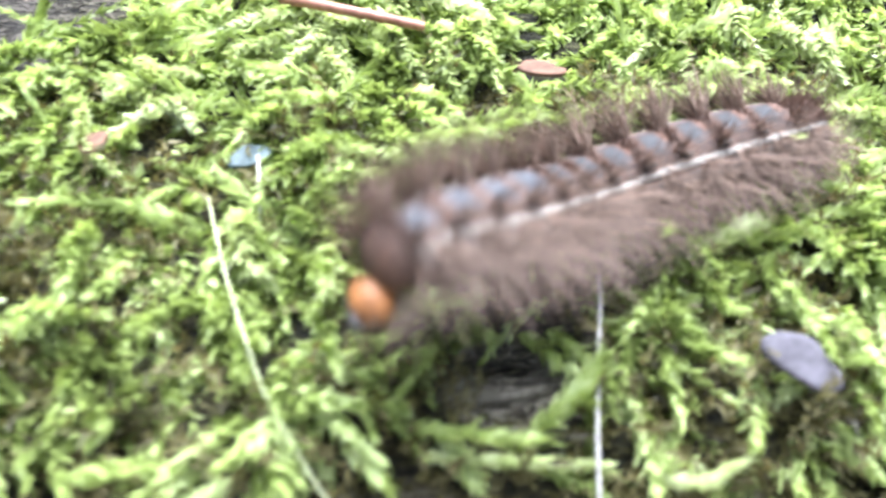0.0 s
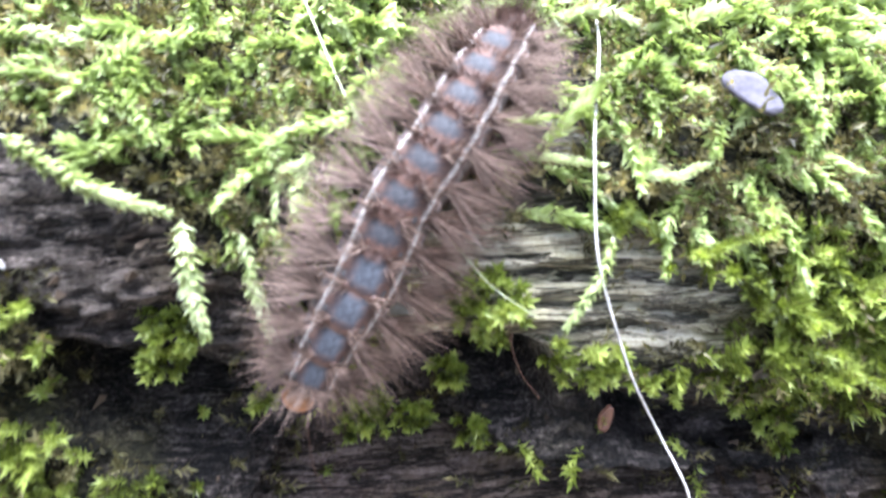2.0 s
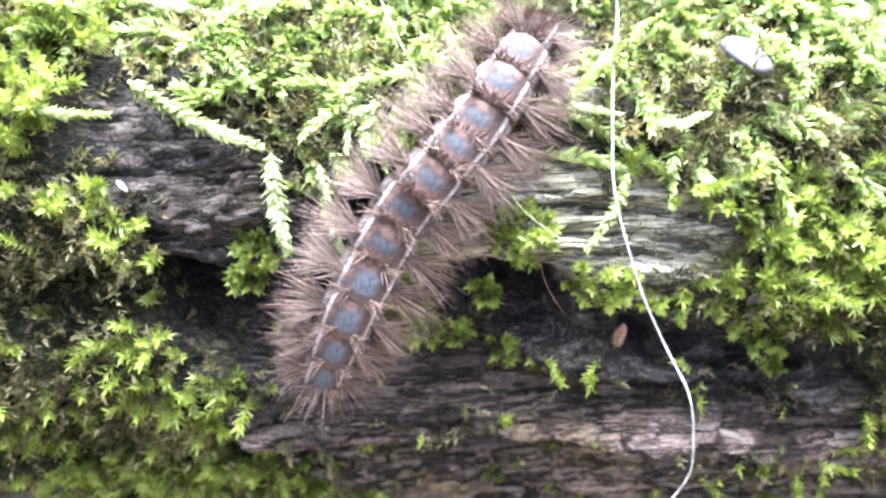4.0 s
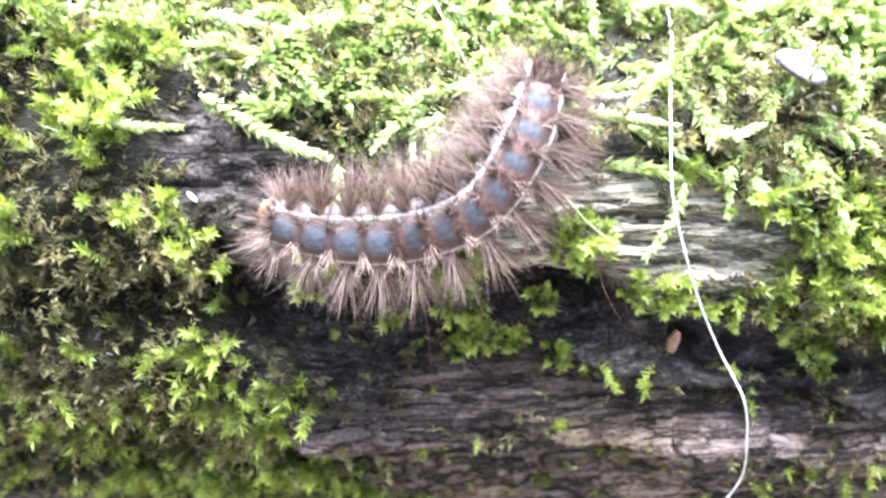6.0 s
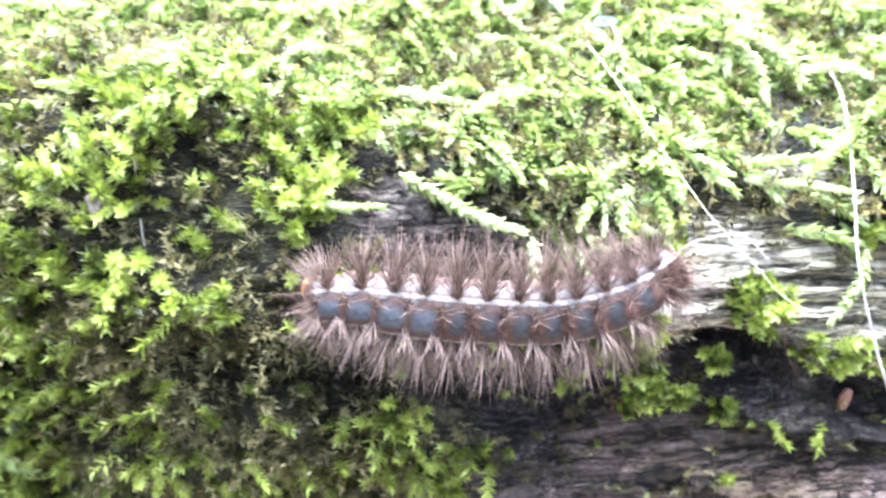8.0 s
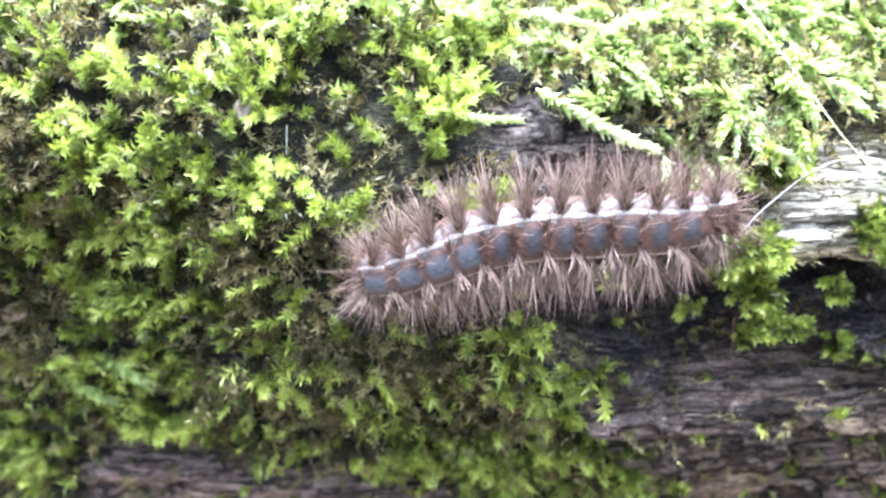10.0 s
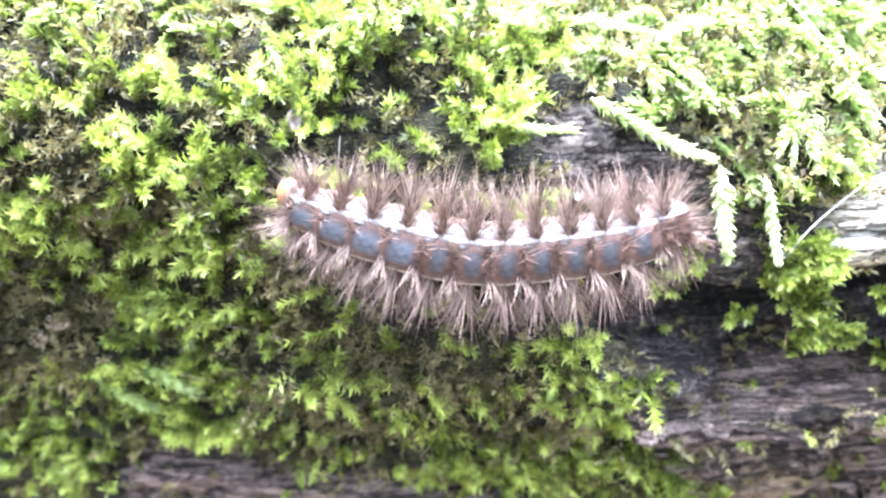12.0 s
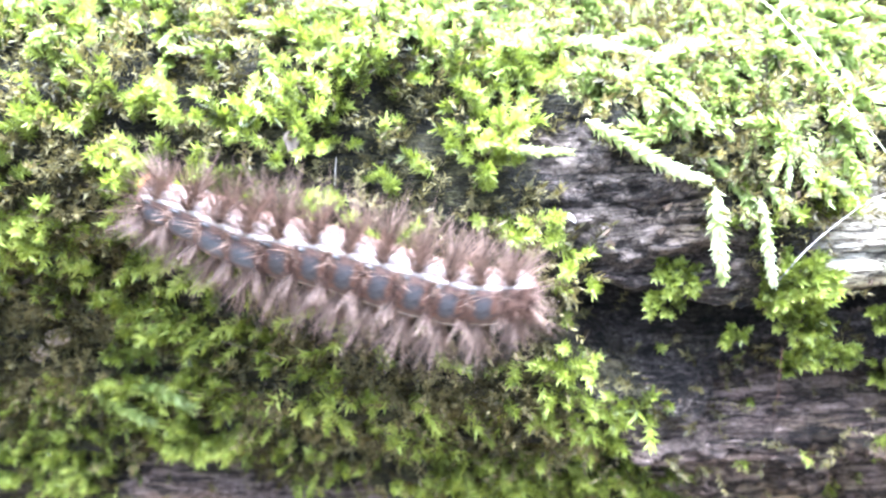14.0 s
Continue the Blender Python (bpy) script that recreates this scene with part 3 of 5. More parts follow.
def build_moss():
    r = np.random.default_rng(11)
    # the golden feather moss of the top
    thick = lambda x, s: (1 - bareness(x, s)) * (1 - starry(x, s)) * (1 - 0.6 * dying(x, s)) * (1 - 0.45 * smooth(s, -9, -3)) * (0.08 + 0.92 * smooth(fractal(x * 0.22, s * 0.22, 71), 0.39, 0.52))
    pieces = []
    for count, x0, x1, s0, s1, m, big in ((7800, -90, 75, -26, 12, 60, 1.1), (4500, -75, 85, -50, -26, 40, 1.15), (2000, -110, 110, -80, -50, 10, 1.6)):
        x, s = scatter(count, x0, x1, s0, s1, thick, r)
        turn = r.normal(0.0, 1.0, len(x)) + 2.4 * (fractal(x * 0.08, s * 0.08, 81) - 0.47)
        length = (r.gamma(6, 0.8, len(x)) * big + 0.8) * (0.45 + 0.9 * fractal(x * 0.17, s * 0.17, 83))
        free = r.random(len(x)) > bareness(x + np.sin(turn) * length * 0.85, s + np.cos(turn) * length * 0.85) * 1.2 - 0.03
        x, s, turn, length = x[free], s[free], turn[free], length[free]
        p, n, down, along = frame_on(x, s)
        rise = r.uniform(0.1, 0.75, len(x))
        way = unit(down * np.cos(turn)[:, None] + along * np.sin(turn)[:, None] + n * rise[:, None])
        bend = np.array([0, 0, -0.22]) + r.normal(0, 0.18, (len(x), 3))
        pieces.append(shoots(p - n * 0.3, way, bend, length, m, 1.25 * big, 0.30 * big, 'feather', r))
    ob = new("moss_carpet", mesh("moss_carpet", *join(pieces), GOLD_MOSS, False))
    tagged(ob, "bright yellow-green feathery moss carpet on top of the log", "moss", kind="stuff")
    # leafy star moss
    thick = lambda x, s: (1 - bareness(x, s)) * starry(x, s) * (1 - 0.93 * dying(x, s)) * (0.08 + 0.92 * smooth(fractal(x * 0.26, s * 0.26, 72), 0.41, 0.52))
    pieces = []
    for count, x0, x1, s0, s1, m, size in ((14500, -95, 50, -12, 50, 48, 1.0), (2500, -120, 80, 10, 75, 14, 1.3)):
        x, s = scatter(count, x0, x1, s0, s1, thick, r)
        p, n, down, along = frame_on(x, s)
        way = unit(n * 0.7 - down * r.uniform(-0.35, 0.5, len(x))[:, None] + along * r.normal(0, 0.5, len(x))[:, None] + np.array([0, 0, 0.25]))
        length = np.minimum((r.gamma(6, 0.36, len(x)) * size + 0.7) * (0.25 + 1.7 * fractal(x * 0.26, s * 0.26, 72)), 4.0)
        pieces.append(shoots(p - n * 0.3, way, r.normal(0, 0.2, (len(x), 3)), length, m, 1.05 * size, 0.15 * size, 'star', r))
    thick = lambda x, s: bareness(x, s) * smooth(s, 19, 24) * smooth(fractal(x * 0.3, s * 0.3, 73), 0.56, 0.63)
    x, s = scatter(2600, -90, 60, 14, 60, thick, r)
    p, n, down, along = frame_on(x, s)
    way = unit(n * 0.8 + along * r.normal(0, 0.5, len(x))[:, None] + np.array([0, 0, 0.2]))
    pieces.append(shoots(p - n * 0.2, way, r.normal(0, 0.2, (len(x), 3)), r.gamma(6, 0.26, len(x)) + 0.4, 18, 0.9, 0.16, 'star', r))
    ob = new("moss_cushion", mesh("moss_cushion", *join(pieces), STAR_MOSS, False))
    tagged(ob, "green leafy star-shaped moss cushions down the log's face", "moss", kind="stuff")
    # old brown moss between, kept dark to stand in for shade in the gaps
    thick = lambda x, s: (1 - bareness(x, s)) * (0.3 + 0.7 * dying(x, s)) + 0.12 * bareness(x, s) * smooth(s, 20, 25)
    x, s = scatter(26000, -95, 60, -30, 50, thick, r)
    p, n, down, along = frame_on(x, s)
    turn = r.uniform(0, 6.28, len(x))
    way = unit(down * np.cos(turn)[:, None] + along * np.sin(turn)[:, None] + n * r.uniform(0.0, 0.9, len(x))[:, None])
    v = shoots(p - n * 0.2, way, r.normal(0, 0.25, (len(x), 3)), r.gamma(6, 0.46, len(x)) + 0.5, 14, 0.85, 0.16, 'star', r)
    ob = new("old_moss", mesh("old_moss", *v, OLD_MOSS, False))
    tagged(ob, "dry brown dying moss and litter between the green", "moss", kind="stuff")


def build_splinters(log):
    """Strips of wood that have lifted from the log along the grain."""
    r = np.random.default_rng(31)
    spots = [(r.uniform(-16, 46), r.uniform(29, 50)) for _ in range(14)]
    for x, s in spots:
        long_, wide, thick = r.uniform(3, 7), r.uniform(0.5, 1.6), r.uniform(0.12, 0.3)
        u = np.linspace(-1, 1, 9)
        px = x + u * long_ / 2
        ps = s + 0.1 * u * long_ * r.normal(0, 0.4) + 0.25 * np.cumsum(r.normal(0, 0.5, 9))
        c, n = on_skin(px, np.full(9, s) * 0.6 + ps * 0.4)
        c = skin(px, ps) + n * (0.5 * np.sum((c - skin(px, ps)) * n, -1) + 0.5 + r.uniform(0, 0.5) * u ** 2)[:, None]
        down = unit(skin(px, ps + 0.4) - skin(px, ps - 0.4))
        w = (wide / 2 * np.sqrt(np.clip(1.02 - np.abs(u) ** r.uniform(1.5, 4), 0.02, 1)) * r.uniform(0.8, 1.2, 9))[:, None]
        ring = np.stack([c - down * w, c - down * w * 0.6 + n * thick * 0.8, c + down * w * 0.6 + n * thick, c + down * w, c + down * w * 0.7 - n * 0.6, c - down * w * 0.7 - n * 0.6], 1)
        part("splinter", mesh("splinter", ring.reshape(-1, 3), grid_faces(9, 6, True), SPLINTER), log)


def build_crumbs():
    """Crumbs of rotten wood and dry moss lying in the hollows."""
    r = np.random.default_rng(41)
    keep = lambda x, s: np.clip(0.5 * bareness(x, s) * smooth(s, 6, 14) + 0.7 * dying(x, s), 0, 1) * smooth(fractal(x * 0.4, s * 0.4, 91), 0.42, 0.56)
    x, s = scatter(5200, -92, 55, -12, 55, keep, r)
    p, n = on_skin(x, s, 0.1)
    size = r.gamma(4, 0.065, len(x))[:, None, None]
    shape = np.array([(1, 0, -0.5), (-0.6, 0.9, -0.4), (-0.5, -0.9, -0.4), (0.1, 0.1, 0.9), (0.7, 0.6, 0.4)])
    v = p[:, None] + (shape[None] + r.normal(0, 0.35, (len(x), 5, 3))) * size
    i = np.arange(len(x))[:, None] * 5
    f = np.concatenate([i + list(t) for t in ((0, 1, 2), (0, 4, 1), (1, 4, 3), (1, 3, 2), (2, 3, 0), (0, 3, 4))], 0)
    tagged(new("crumbs", mesh("crumbs", v.reshape(-1, 3), f, CRUMB, False)), "brown crumbs of rotten wood and dry moss in the hollows", "litter", kind="stuff")


build_ground()
build_splinters(build_log())
build_crumbs()
build_moss()


# ---- single tufts and shoots that stand out ----
def moss_tuft(name, label, x, s, wide, count, style, mat, seed, length=2.6, leaf=1.0, droop=0.0, leafs=28):
    r = np.random.default_rng(seed)
    a, d = r.uniform(0, 6.28, count), np.sqrt(r.random(count))
    px, ps = x + wide * d * np.cos(a), s + wide * 0.85 * d * np.sin(a)
    p, n, down, along = frame_on(px, ps)
    p = p + n * np.maximum(-2.0 - relief(px, ps), 0)[:, None]
    lean = unit(skin(px + 0.4, ps) - skin(px - 0.4, ps)) * ((px - x) / wide)[:, None] + down * ((ps - s) / wide)[:, None]
    way = unit(n * 0.9 + lean * 0.7 + np.array([0, 0, 0.3 - droop]) + r.normal(0, 0.2, (count, 3)))
    ln = length * (1.15 - 0.5 * d) * r.uniform(0.7, 1.2, count)
    at = skin(x, s)
    v, f = shoots(p - n * 0.4 - at, way, r.normal(0, 0.12, (count, 3)) + [0, 0, -droop], ln, leafs, leaf, leaf * 0.2, style, r)
    plant = new(name)
    plant.location = (at * MM).tolist()
    f = np.concatenate([f[:len(f) // 2].reshape(count, leafs, 3), f[len(f) // 2:].reshape(count, leafs, 3)], 1)
    v = v.reshape(count, leafs * 4, 3)
    for i in range(count):
        part("shoot", mesh("shoot", v[i], f[i] - i * leafs * 4, mat, False), plant)
    return tagged(plant, label, "moss", group="moss tufts on the log")


def moss_shoot(label, points, wide, seed, mat, count=46):
    """One long leafy shoot through points (x, s, lift) of the log."""
    r = np.random.default_rng(seed)
    line = skin_line(points, 40)
    count = int(count * 3.4)
    f = (np.arange(count) + 0.5) / count
    k = f * 39
    i = np.minimum(k.astype(int), 38)
    p = line[i] + (line[i + 1] - line[i]) * (k - i)[:, None]
    t = unit(line[i + 1] - line[i])
    a, b = sides(t)
    phi = np.arange(count) * 2.39996 + r.uniform(-0.5, 0.5, count)
    open_ = r.uniform(0.3, 0.75, count) * (1.15 - 0.6 * f)
    out = a * np.cos(phi)[:, None] + b * np.sin(phi)[:, None]
    d = unit(t * np.cos(open_)[:, None] + out * np.sin(open_)[:, None])
    across = unit(np.cross(d, t) + r.normal(0, 0.1, d.shape))
    size = wide * (0.75 + 0.4 * np.sin(np.pi * np.clip(f * 0.8 + 0.15, 0, 1))) * r.uniform(0.85, 1.15, count)
    up = np.cross(across, d)
    up = up * np.sign(np.sum(up * t, -1, keepdims=True) + 1e-9)
    v, fc = leaves(p, d, across, up, size * 0.8, size * 0.24)
    shoot = new("moss_shoot", mesh("moss_shoot", v, fc, mat, False))
    tagged(shoot, label, "moss", group="long moss shoots")
    part("stem", mesh("stem", *tube(line, np.linspace(0.16, 0.08, 40), 5), GREENSTEM), shoot)
    return shoot


def skin_line(points, n):
    """A smooth line through points (x, s, lift over the skin)."""
    q = np.array(points, float)
    return curve_through(skin(q[:, 0], q[:, 1]) + skin_normal(q[:, 0], q[:, 1]) * q[:, 2:3], n)


GREEN = "small tuft of green leafy moss on the bare wood"
BIG = "large bright green leafy moss tuft on the log's face"
for k, (x, s, w, c, ln) in enumerate(((4.6, 9.5, 2.1, 38, 3.0), (-8, 11.5, 2.7, 60, 2.6), (-6, 16.5, 1.8, 26, 2.3), (-4.5, 20, 1.5, 16, 2.0))):
    moss_tuft("moss_tuft", BIG, x, s, w, c, 'star', STAR_MOSS, 100 + k, ln, 0.95, leafs=36)
for k, (x, s, w) in enumerate(((-18.5, 11, 1.7), (-19.5, 14, 1.2), (-1, 21, 1.0), (-6, 22, 0.8), (2, 16, 0.9), (4, 23, 1.1), (8.5, 25, 0.9), (4, 33, 0.9), (-12, 18, 0.7),
                                (10.5, 15, 0.8), (14, 15.5, 1.1), (17, 16.5, 0.8), (20, 17, 1.0), (23.5, 17, 0.9), (26.5, 19, 1.3), (30, 21, 1.5))):
    moss_tuft("moss_tuft", GREEN, x, s, w, 7 + int(8 * w * w), 'star', STAR_MOSS, 120 + k, 1.6, 0.8)
for k, (x, s, w) in enumerate(((12, 36, 1.3), (16, 43, 1.6), (18, 34, 0.9), (-6, 38, 1.1), (-10, 45, 1.6), (-16, 38, 1.4), (30, 34, 0.9), (34, 43, 1.6), (-13, 33, 0.9), (24, 38, 0.8), (4, 42, 0.9))):
    moss_tuft("moss_tuft", GREEN, x, s, w, 7 + int(8 * w * w), 'star', STAR_MOSS, 150 + k, 1.8, 0.8)
for k, (x, s, w) in enumerate(((30.5, 10, 2.6), (29.5, 14.5, 2.2), (33.5, 13, 2.4))):
    moss_tuft("moss_tuft", "drooping dark green moss tuft beside the grey wood", x, s, w, 40, 'star', STAR_MOSS, 170 + k, 2.6, 1.0, 0.35)
LONG = "long pale yellow-green feathery moss shoot"
moss_shoot(LONG + " lying over dark wood", [(-28, -2.5, 3.1), (-24, -0.3, 3.3), (-21, 1, 3.1), (-17.7, 2, 2.5)], 1.6, 1, PALE_MOSS, 64)
moss_shoot(LONG + " across a bare patch", [(3, -1.5, 2.5), (6, -1, 2.9), (9.5, -0.6, 2.9), (13, -0.2, 2.5)], 1.15, 2, PALE_MOSS, 52)
moss_shoot(LONG + " pointing out of the cushion", [(-36, -0.5, 3.3), (-33, 0, 3.4), (-29.6, 0, 3.2)], 1.1, 3, PALE_MOSS, 40)
moss_shoot(LONG + " hanging over the rim", [(-16.5, 2.5, 2.0), (-16.3, 5, 2.1), (-16, 7.5, 2.1), (-15.6, 10, 1.9)], 1.75, 4, PALE_MOSS, 52)
moss_shoot(LONG + " hanging over the rim", [(-12.5, 3.5, 2.0), (-12, 6, 2.1), (-11.5, 8.5, 2.0), (-11, 10.5, 1.8)], 1.35, 5, PALE_MOSS, 44)
moss_shoot(LONG + " hanging with a bright tip", [(13.8, 4.5, 2.4), (12.8, 6.5, 3.3), (11.5, 8.5, 3.5), (10.2, 10.3, 3.3)], 1.25, 6, PALE_MOSS, 40)
moss_shoot(LONG + " curving among the leafy moss", [(-75, 30, 3.1), (-72, 29.5, 4.3), (-69.5, 30.2, 4.5), (-67.5, 31.8, 4.3)], 2.3, 7, GOLD_MOSS, 44)
moss_shoot(LONG + " low on the face", [(-79, 32, 2.9), (-76, 33, 3.9), (-73.5, 35, 3.9)], 2.0, 8, GOLD_MOSS, 40)
moss_shoot(LONG + " on the top", [(15.5, 0.5, 2.9), (18, 0.8, 3.5), (20.5, 0.2, 3.5)], 1.1, 9, PALE_MOSS, 40)
moss_shoot(LONG + " on the top", [(-9, 1.5, 2.5), (-6, 2.5, 3.1), (-4, 4.5, 2.9)], 1.1, 10, PALE_MOSS, 40)

# pale loose shoots; the far ones also stand in for brightness at grazing view
r_top = np.random.default_rng(77)
grown = 0
while grown < 70:
    x, s = r_top.uniform(-38, 42), r_top.uniform(-46, -4)
    turn, run_ = r_top.normal(0.1, 0.9), r_top.uniform(5, 11)
    ends = [(x + math.sin(turn) * run_ * k + 0.8 * r_top.normal() * k, s + math.cos(turn) * run_ * k) for k in (0, 0.35, 0.7, 1.0)]
    if max(float(bareness(np.array(a), np.array(c))) for a, c in ends) > 0.5 or ends[-1][1] > 1 or max(float(starry(np.array(a), np.array(c))) for a, c in ends) > 0.2 or any(-15 < a < 5 and c > -10 for a, c in ends):
        continue
    moss_shoot("pale feathery moss shoot lying on the moss carpet", [(a, c, 2.3 + 1.0 * (k in (1, 2)) + 0.4 * r_top.random()) for k, (a, c) in enumerate(ends)], r_top.uniform(1.3, 1.9), 200 + grown, PALE_MOSS if grown % 3 else GOLD_MOSS, 40)
    grown += 1


# ---- loose bits lying on the log ----
def strand(name, label, category, points, radius, mat, n=60, end=0.6):
    line = skin_line(points, n)
    r = np.random.default_rng(len(label) + n)
    line = line + np.cumsum(r.normal(0, 0.012, line.shape), 0)
    v, f = tube(line, radius * np.linspace(1, end, n), 7)
    return tagged(new(name, mesh(name, v, f, mat)), label, category)


strand("grass_fibre", "long thin white dry grass fibre hanging over the log", "grass", [(15.8, -16, 1.6), (14.7, -10, 2.8), (13.2, -4.5, 3.2), (12.4, -0.5, 3.4), (12.2, 5.1, 3.5), (13.0, 8.6, 3.5), (15.1, 14.1, 3.5), (17.7, 20.4, 3.6), (19.5, 23.0, 4.0), (20.6, 25.4, 4.6), (20.8, 29.5, 6.2), (19, 33.5, 8.2)], 0.11, STRAW, 90, 0.9)
strand("green_straw", "thin pale green grass stem bent over the rim", "grass", [(-8.6, -17.5, 3.0), (-7.4, -12.4, 3.6), (-5.8, -7, 3.6), (-4.2, -3.4, 3.5), (-0.9, 1.4, 3.5), (2.6, 5, 3.6), (5, 7.5, 3.6), (8, 9.7, 2.8)], 0.065, GREENSTEM, 80)
strand("dry_straw", "thin white dry stem arching over green moss", "grass", [(-10.3, 10.5, 1.6), (-9, 8, 2.8), (-7, 6, 3.2), (-4, 4, 3.3), (-1, 3, 3.3), (2, 3, 3.3), (4.2, 5, 3.2)], 0.065, STRAW, 70)
strand("moss_needle", "short thin pale needle standing in moss", "needle", [(-49.7, 2.5, 1.5), (-49.2, 0.5, 3.2)], 0.07, STRAW, 8)
strand("dry_stick", "short thin grey dry stick lying in moss", "stick", [(-62, 22, 2.6), (-58, 21, 3.0), (-55, 20.5, 3.0)], 0.05, PALE, 12)
strand("moss_stalk", "fine hair-thin brown moss stalk", "stalk", [(-9, 17, 1.5), (-8.8, 21, 2.6), (-8, 25, 2.5)], 0.03, DRYLEAF, 16)
strand("moss_stalk", "fine hair-thin brown moss stalk", "stalk", [(6, 10, 2.5), (6.6, 13, 2.8), (8.5, 16, 2.6)], 0.03, DRYLEAF, 16)
strand("twig", "thin red-brown twig lying on the moss", "twig", [(-4, -35.6, 5.0), (-1, -33.9, 5.4), (3, -32.3, 5.4), (6.4, -31.9, 4.6)], 0.45, TWIG, 24, 0.8)


def flake(name, label, category, x, s, lift, length, wide, thick, turn, mat, seed, curl=0.2, tilt=0.0):
    """A thin curled chip with a ragged rim."""
    r = np.random.default_rng(seed)
    rim = 18
    ang = np.linspace(0, 2 * np.pi, rim, endpoint=False)
    rad = (1 + r.normal(0, 0.06, rim)) * (1 + 0.10 * np.cos(2 * ang + r.uniform(0, 6)) + 0.09 * np.cos(3 * ang + r.uniform(0, 6)))
    rings = [np.zeros((1, 3))]
    pts = []
    for q in (0.35, 0.7, 1.0):
        u, v = q * rad * np.cos(ang) * length / 2, q * rad * np.sin(ang) * wide / 2
        pts.append(np.stack([u, v, curl * (v / wide * 2) ** 2 * wide / 2 + curl * 0.4 * (u / length * 2) ** 2 * length / 2 + 0.012 * r.normal(0, 1, rim)], -1))
    top = np.vstack([rings[0], *pts])
    top[:, 2] += thick / 2
    low = top - [0, 0, thick]
    faces = [(0, 1 + i, 1 + (i + 1) % rim, 1 + (i + 1) % rim) for i in range(rim)]
    for k in range(2):
        o = 1 + k * rim
        faces += [(o + i, o + rim + i, o + rim + (i + 1) % rim, o + (i + 1) % rim) for i in range(rim)]
    n = len(top)
    lowf = [(n + a, n + d, n + c, n + b) for a, b, c, d in faces]
    o = 1 + 2 * rim
    side = [(o + i, n + o + i, n + o + (i + 1) % rim, o + (i + 1) % rim) for i in range(rim)]
    bm = bmesh.new()
    vs = [bm.verts.new(Vector((p * MM).tolist())) for p in np.vstack([top, low])]
    for f in faces + lowf + side:
        keep = []
        for i in f:
            if vs[i] not in keep:
                keep.append(vs[i])
        bm.faces.new(keep)
    bmesh.ops.recalc_face_normals(bm, faces=bm.faces[:])
    for f in bm.faces:
        f.smooth = len(f.verts) == 3 or abs(f.normal.z) > 0.5
    me = bpy.data.meshes.new(name)
    bm.to_mesh(me)
    bm.free()
    me.materials.append(mat)
    ob = new(name, me)
    p = skin(x, s)
    nn = skin_normal(x, s)
    p = p + nn * lift
    ex = unit(skin(x + 0.4, s) - skin(x - 0.4, s))
    ey = np.cross(nn, ex)
    m = Matrix(np.array([ex, ey, nn]).T.tolist()).to_4x4() @ pose(0, 0, 0, tilt, 0, turn)
    m.translation = Vector((p * MM).tolist())
    ob.matrix_basis = m
    return tagged(ob, label, category)


flake("bark_flake", "violet-grey chip of bark lying on the moss", "bark chip", 24.4, -4.0, 4.6, 4.6, 2.5, 0.35, -34, FLAKE, 1, 0.04, 8)
flake("bud_scale", "small rust-brown bud scale stuck to dark wood", "bud scale", 14.3, 19.6, 0.9, 2.4, 1.0, 0.4, 80, RUST, 2, 0.5)
flake("pale_flake", "pale dry flake caught in the moss", "dry flake", -53, -0.5, 2.8, 2.0, 1.4, 0.2, 70, PALE, 3, 0.4)
flake("curled_leaf", "small curled pale green leaf in the moss", "leaf", -56.3, -2.0, 3.4, 2.6, 1.1, 0.15, 60, GREENSTEM, 4, 0.8)
flake("sliver", "tiny white sliver on dark wood", "sliver", -29, 5, 0.9, 1.3, 0.4, 0.15, -50, STRAW, 5, 0.1)
flake("dry_leaf", "rust-brown bit of dry leaf on the moss", "dry leaf", 14.2, -26.5, 4.4, 3.6, 1.4, 0.25, -15, DRYLEAF, 6, 0.08)
flake("dry_leaf", "pale brown bit of dry leaf in the moss", "dry leaf", -16, -22, 3.6, 2.2, 1.5, 0.25, 40, DRYLEAF, 7, 0.08)
flake("wood_chip", "pale tan chip of wood beside the moss", "wood chip", 19.5, 2.5, 1.4, 1.8, 1.2, 0.3, 10, PALE, 8, 0.2)
flake("wood_chip", "pale tan chip of wood beside the moss", "wood chip", 21.6, 2.6, 1.4, 2.0, 1.1, 0.3, 30, PALE, 9, 0.2)
flake("wood_chip", "pale dry chip beside the bark flake", "wood chip", 30.5, -4.5, 2.6, 2.4, 0.9, 0.3, 70, PALE, 10, 0.1)
flake("wood_chip", "pale wood chip on the dark log face", "wood chip", 26.5, 15.5, 1.4, 1.5, 1.0, 0.3, 30, PALE, 11, 0.3)
flake("wood_chip", "pale crumb among dead moss", "wood chip", -81, 24, 2.0, 2.6, 2.0, 0.5, 30, PALE, 12, 0.08)
flake("wood_chip", "pale crumb among dead moss", "wood chip", -83.5, 26, 2.0, 2.2, 1.8, 0.5, 80, PALE, 13, 0.08)
flake("lichen_cup", "small pale blue-grey lichen cup in the moss", "lichen", -6, -20.5, 3.2, 2.6, 1.9, 0.2, 20, LICHEN, 14, 0.15)
strand("lichen_stalk", "short white stalk below the lichen cup", "stalk", [(-5.6, -20.5, 3.3), (-5.5, -18, 3.4), (-5.6, -15.5, 1.8)], 0.10, STRAW, 10)


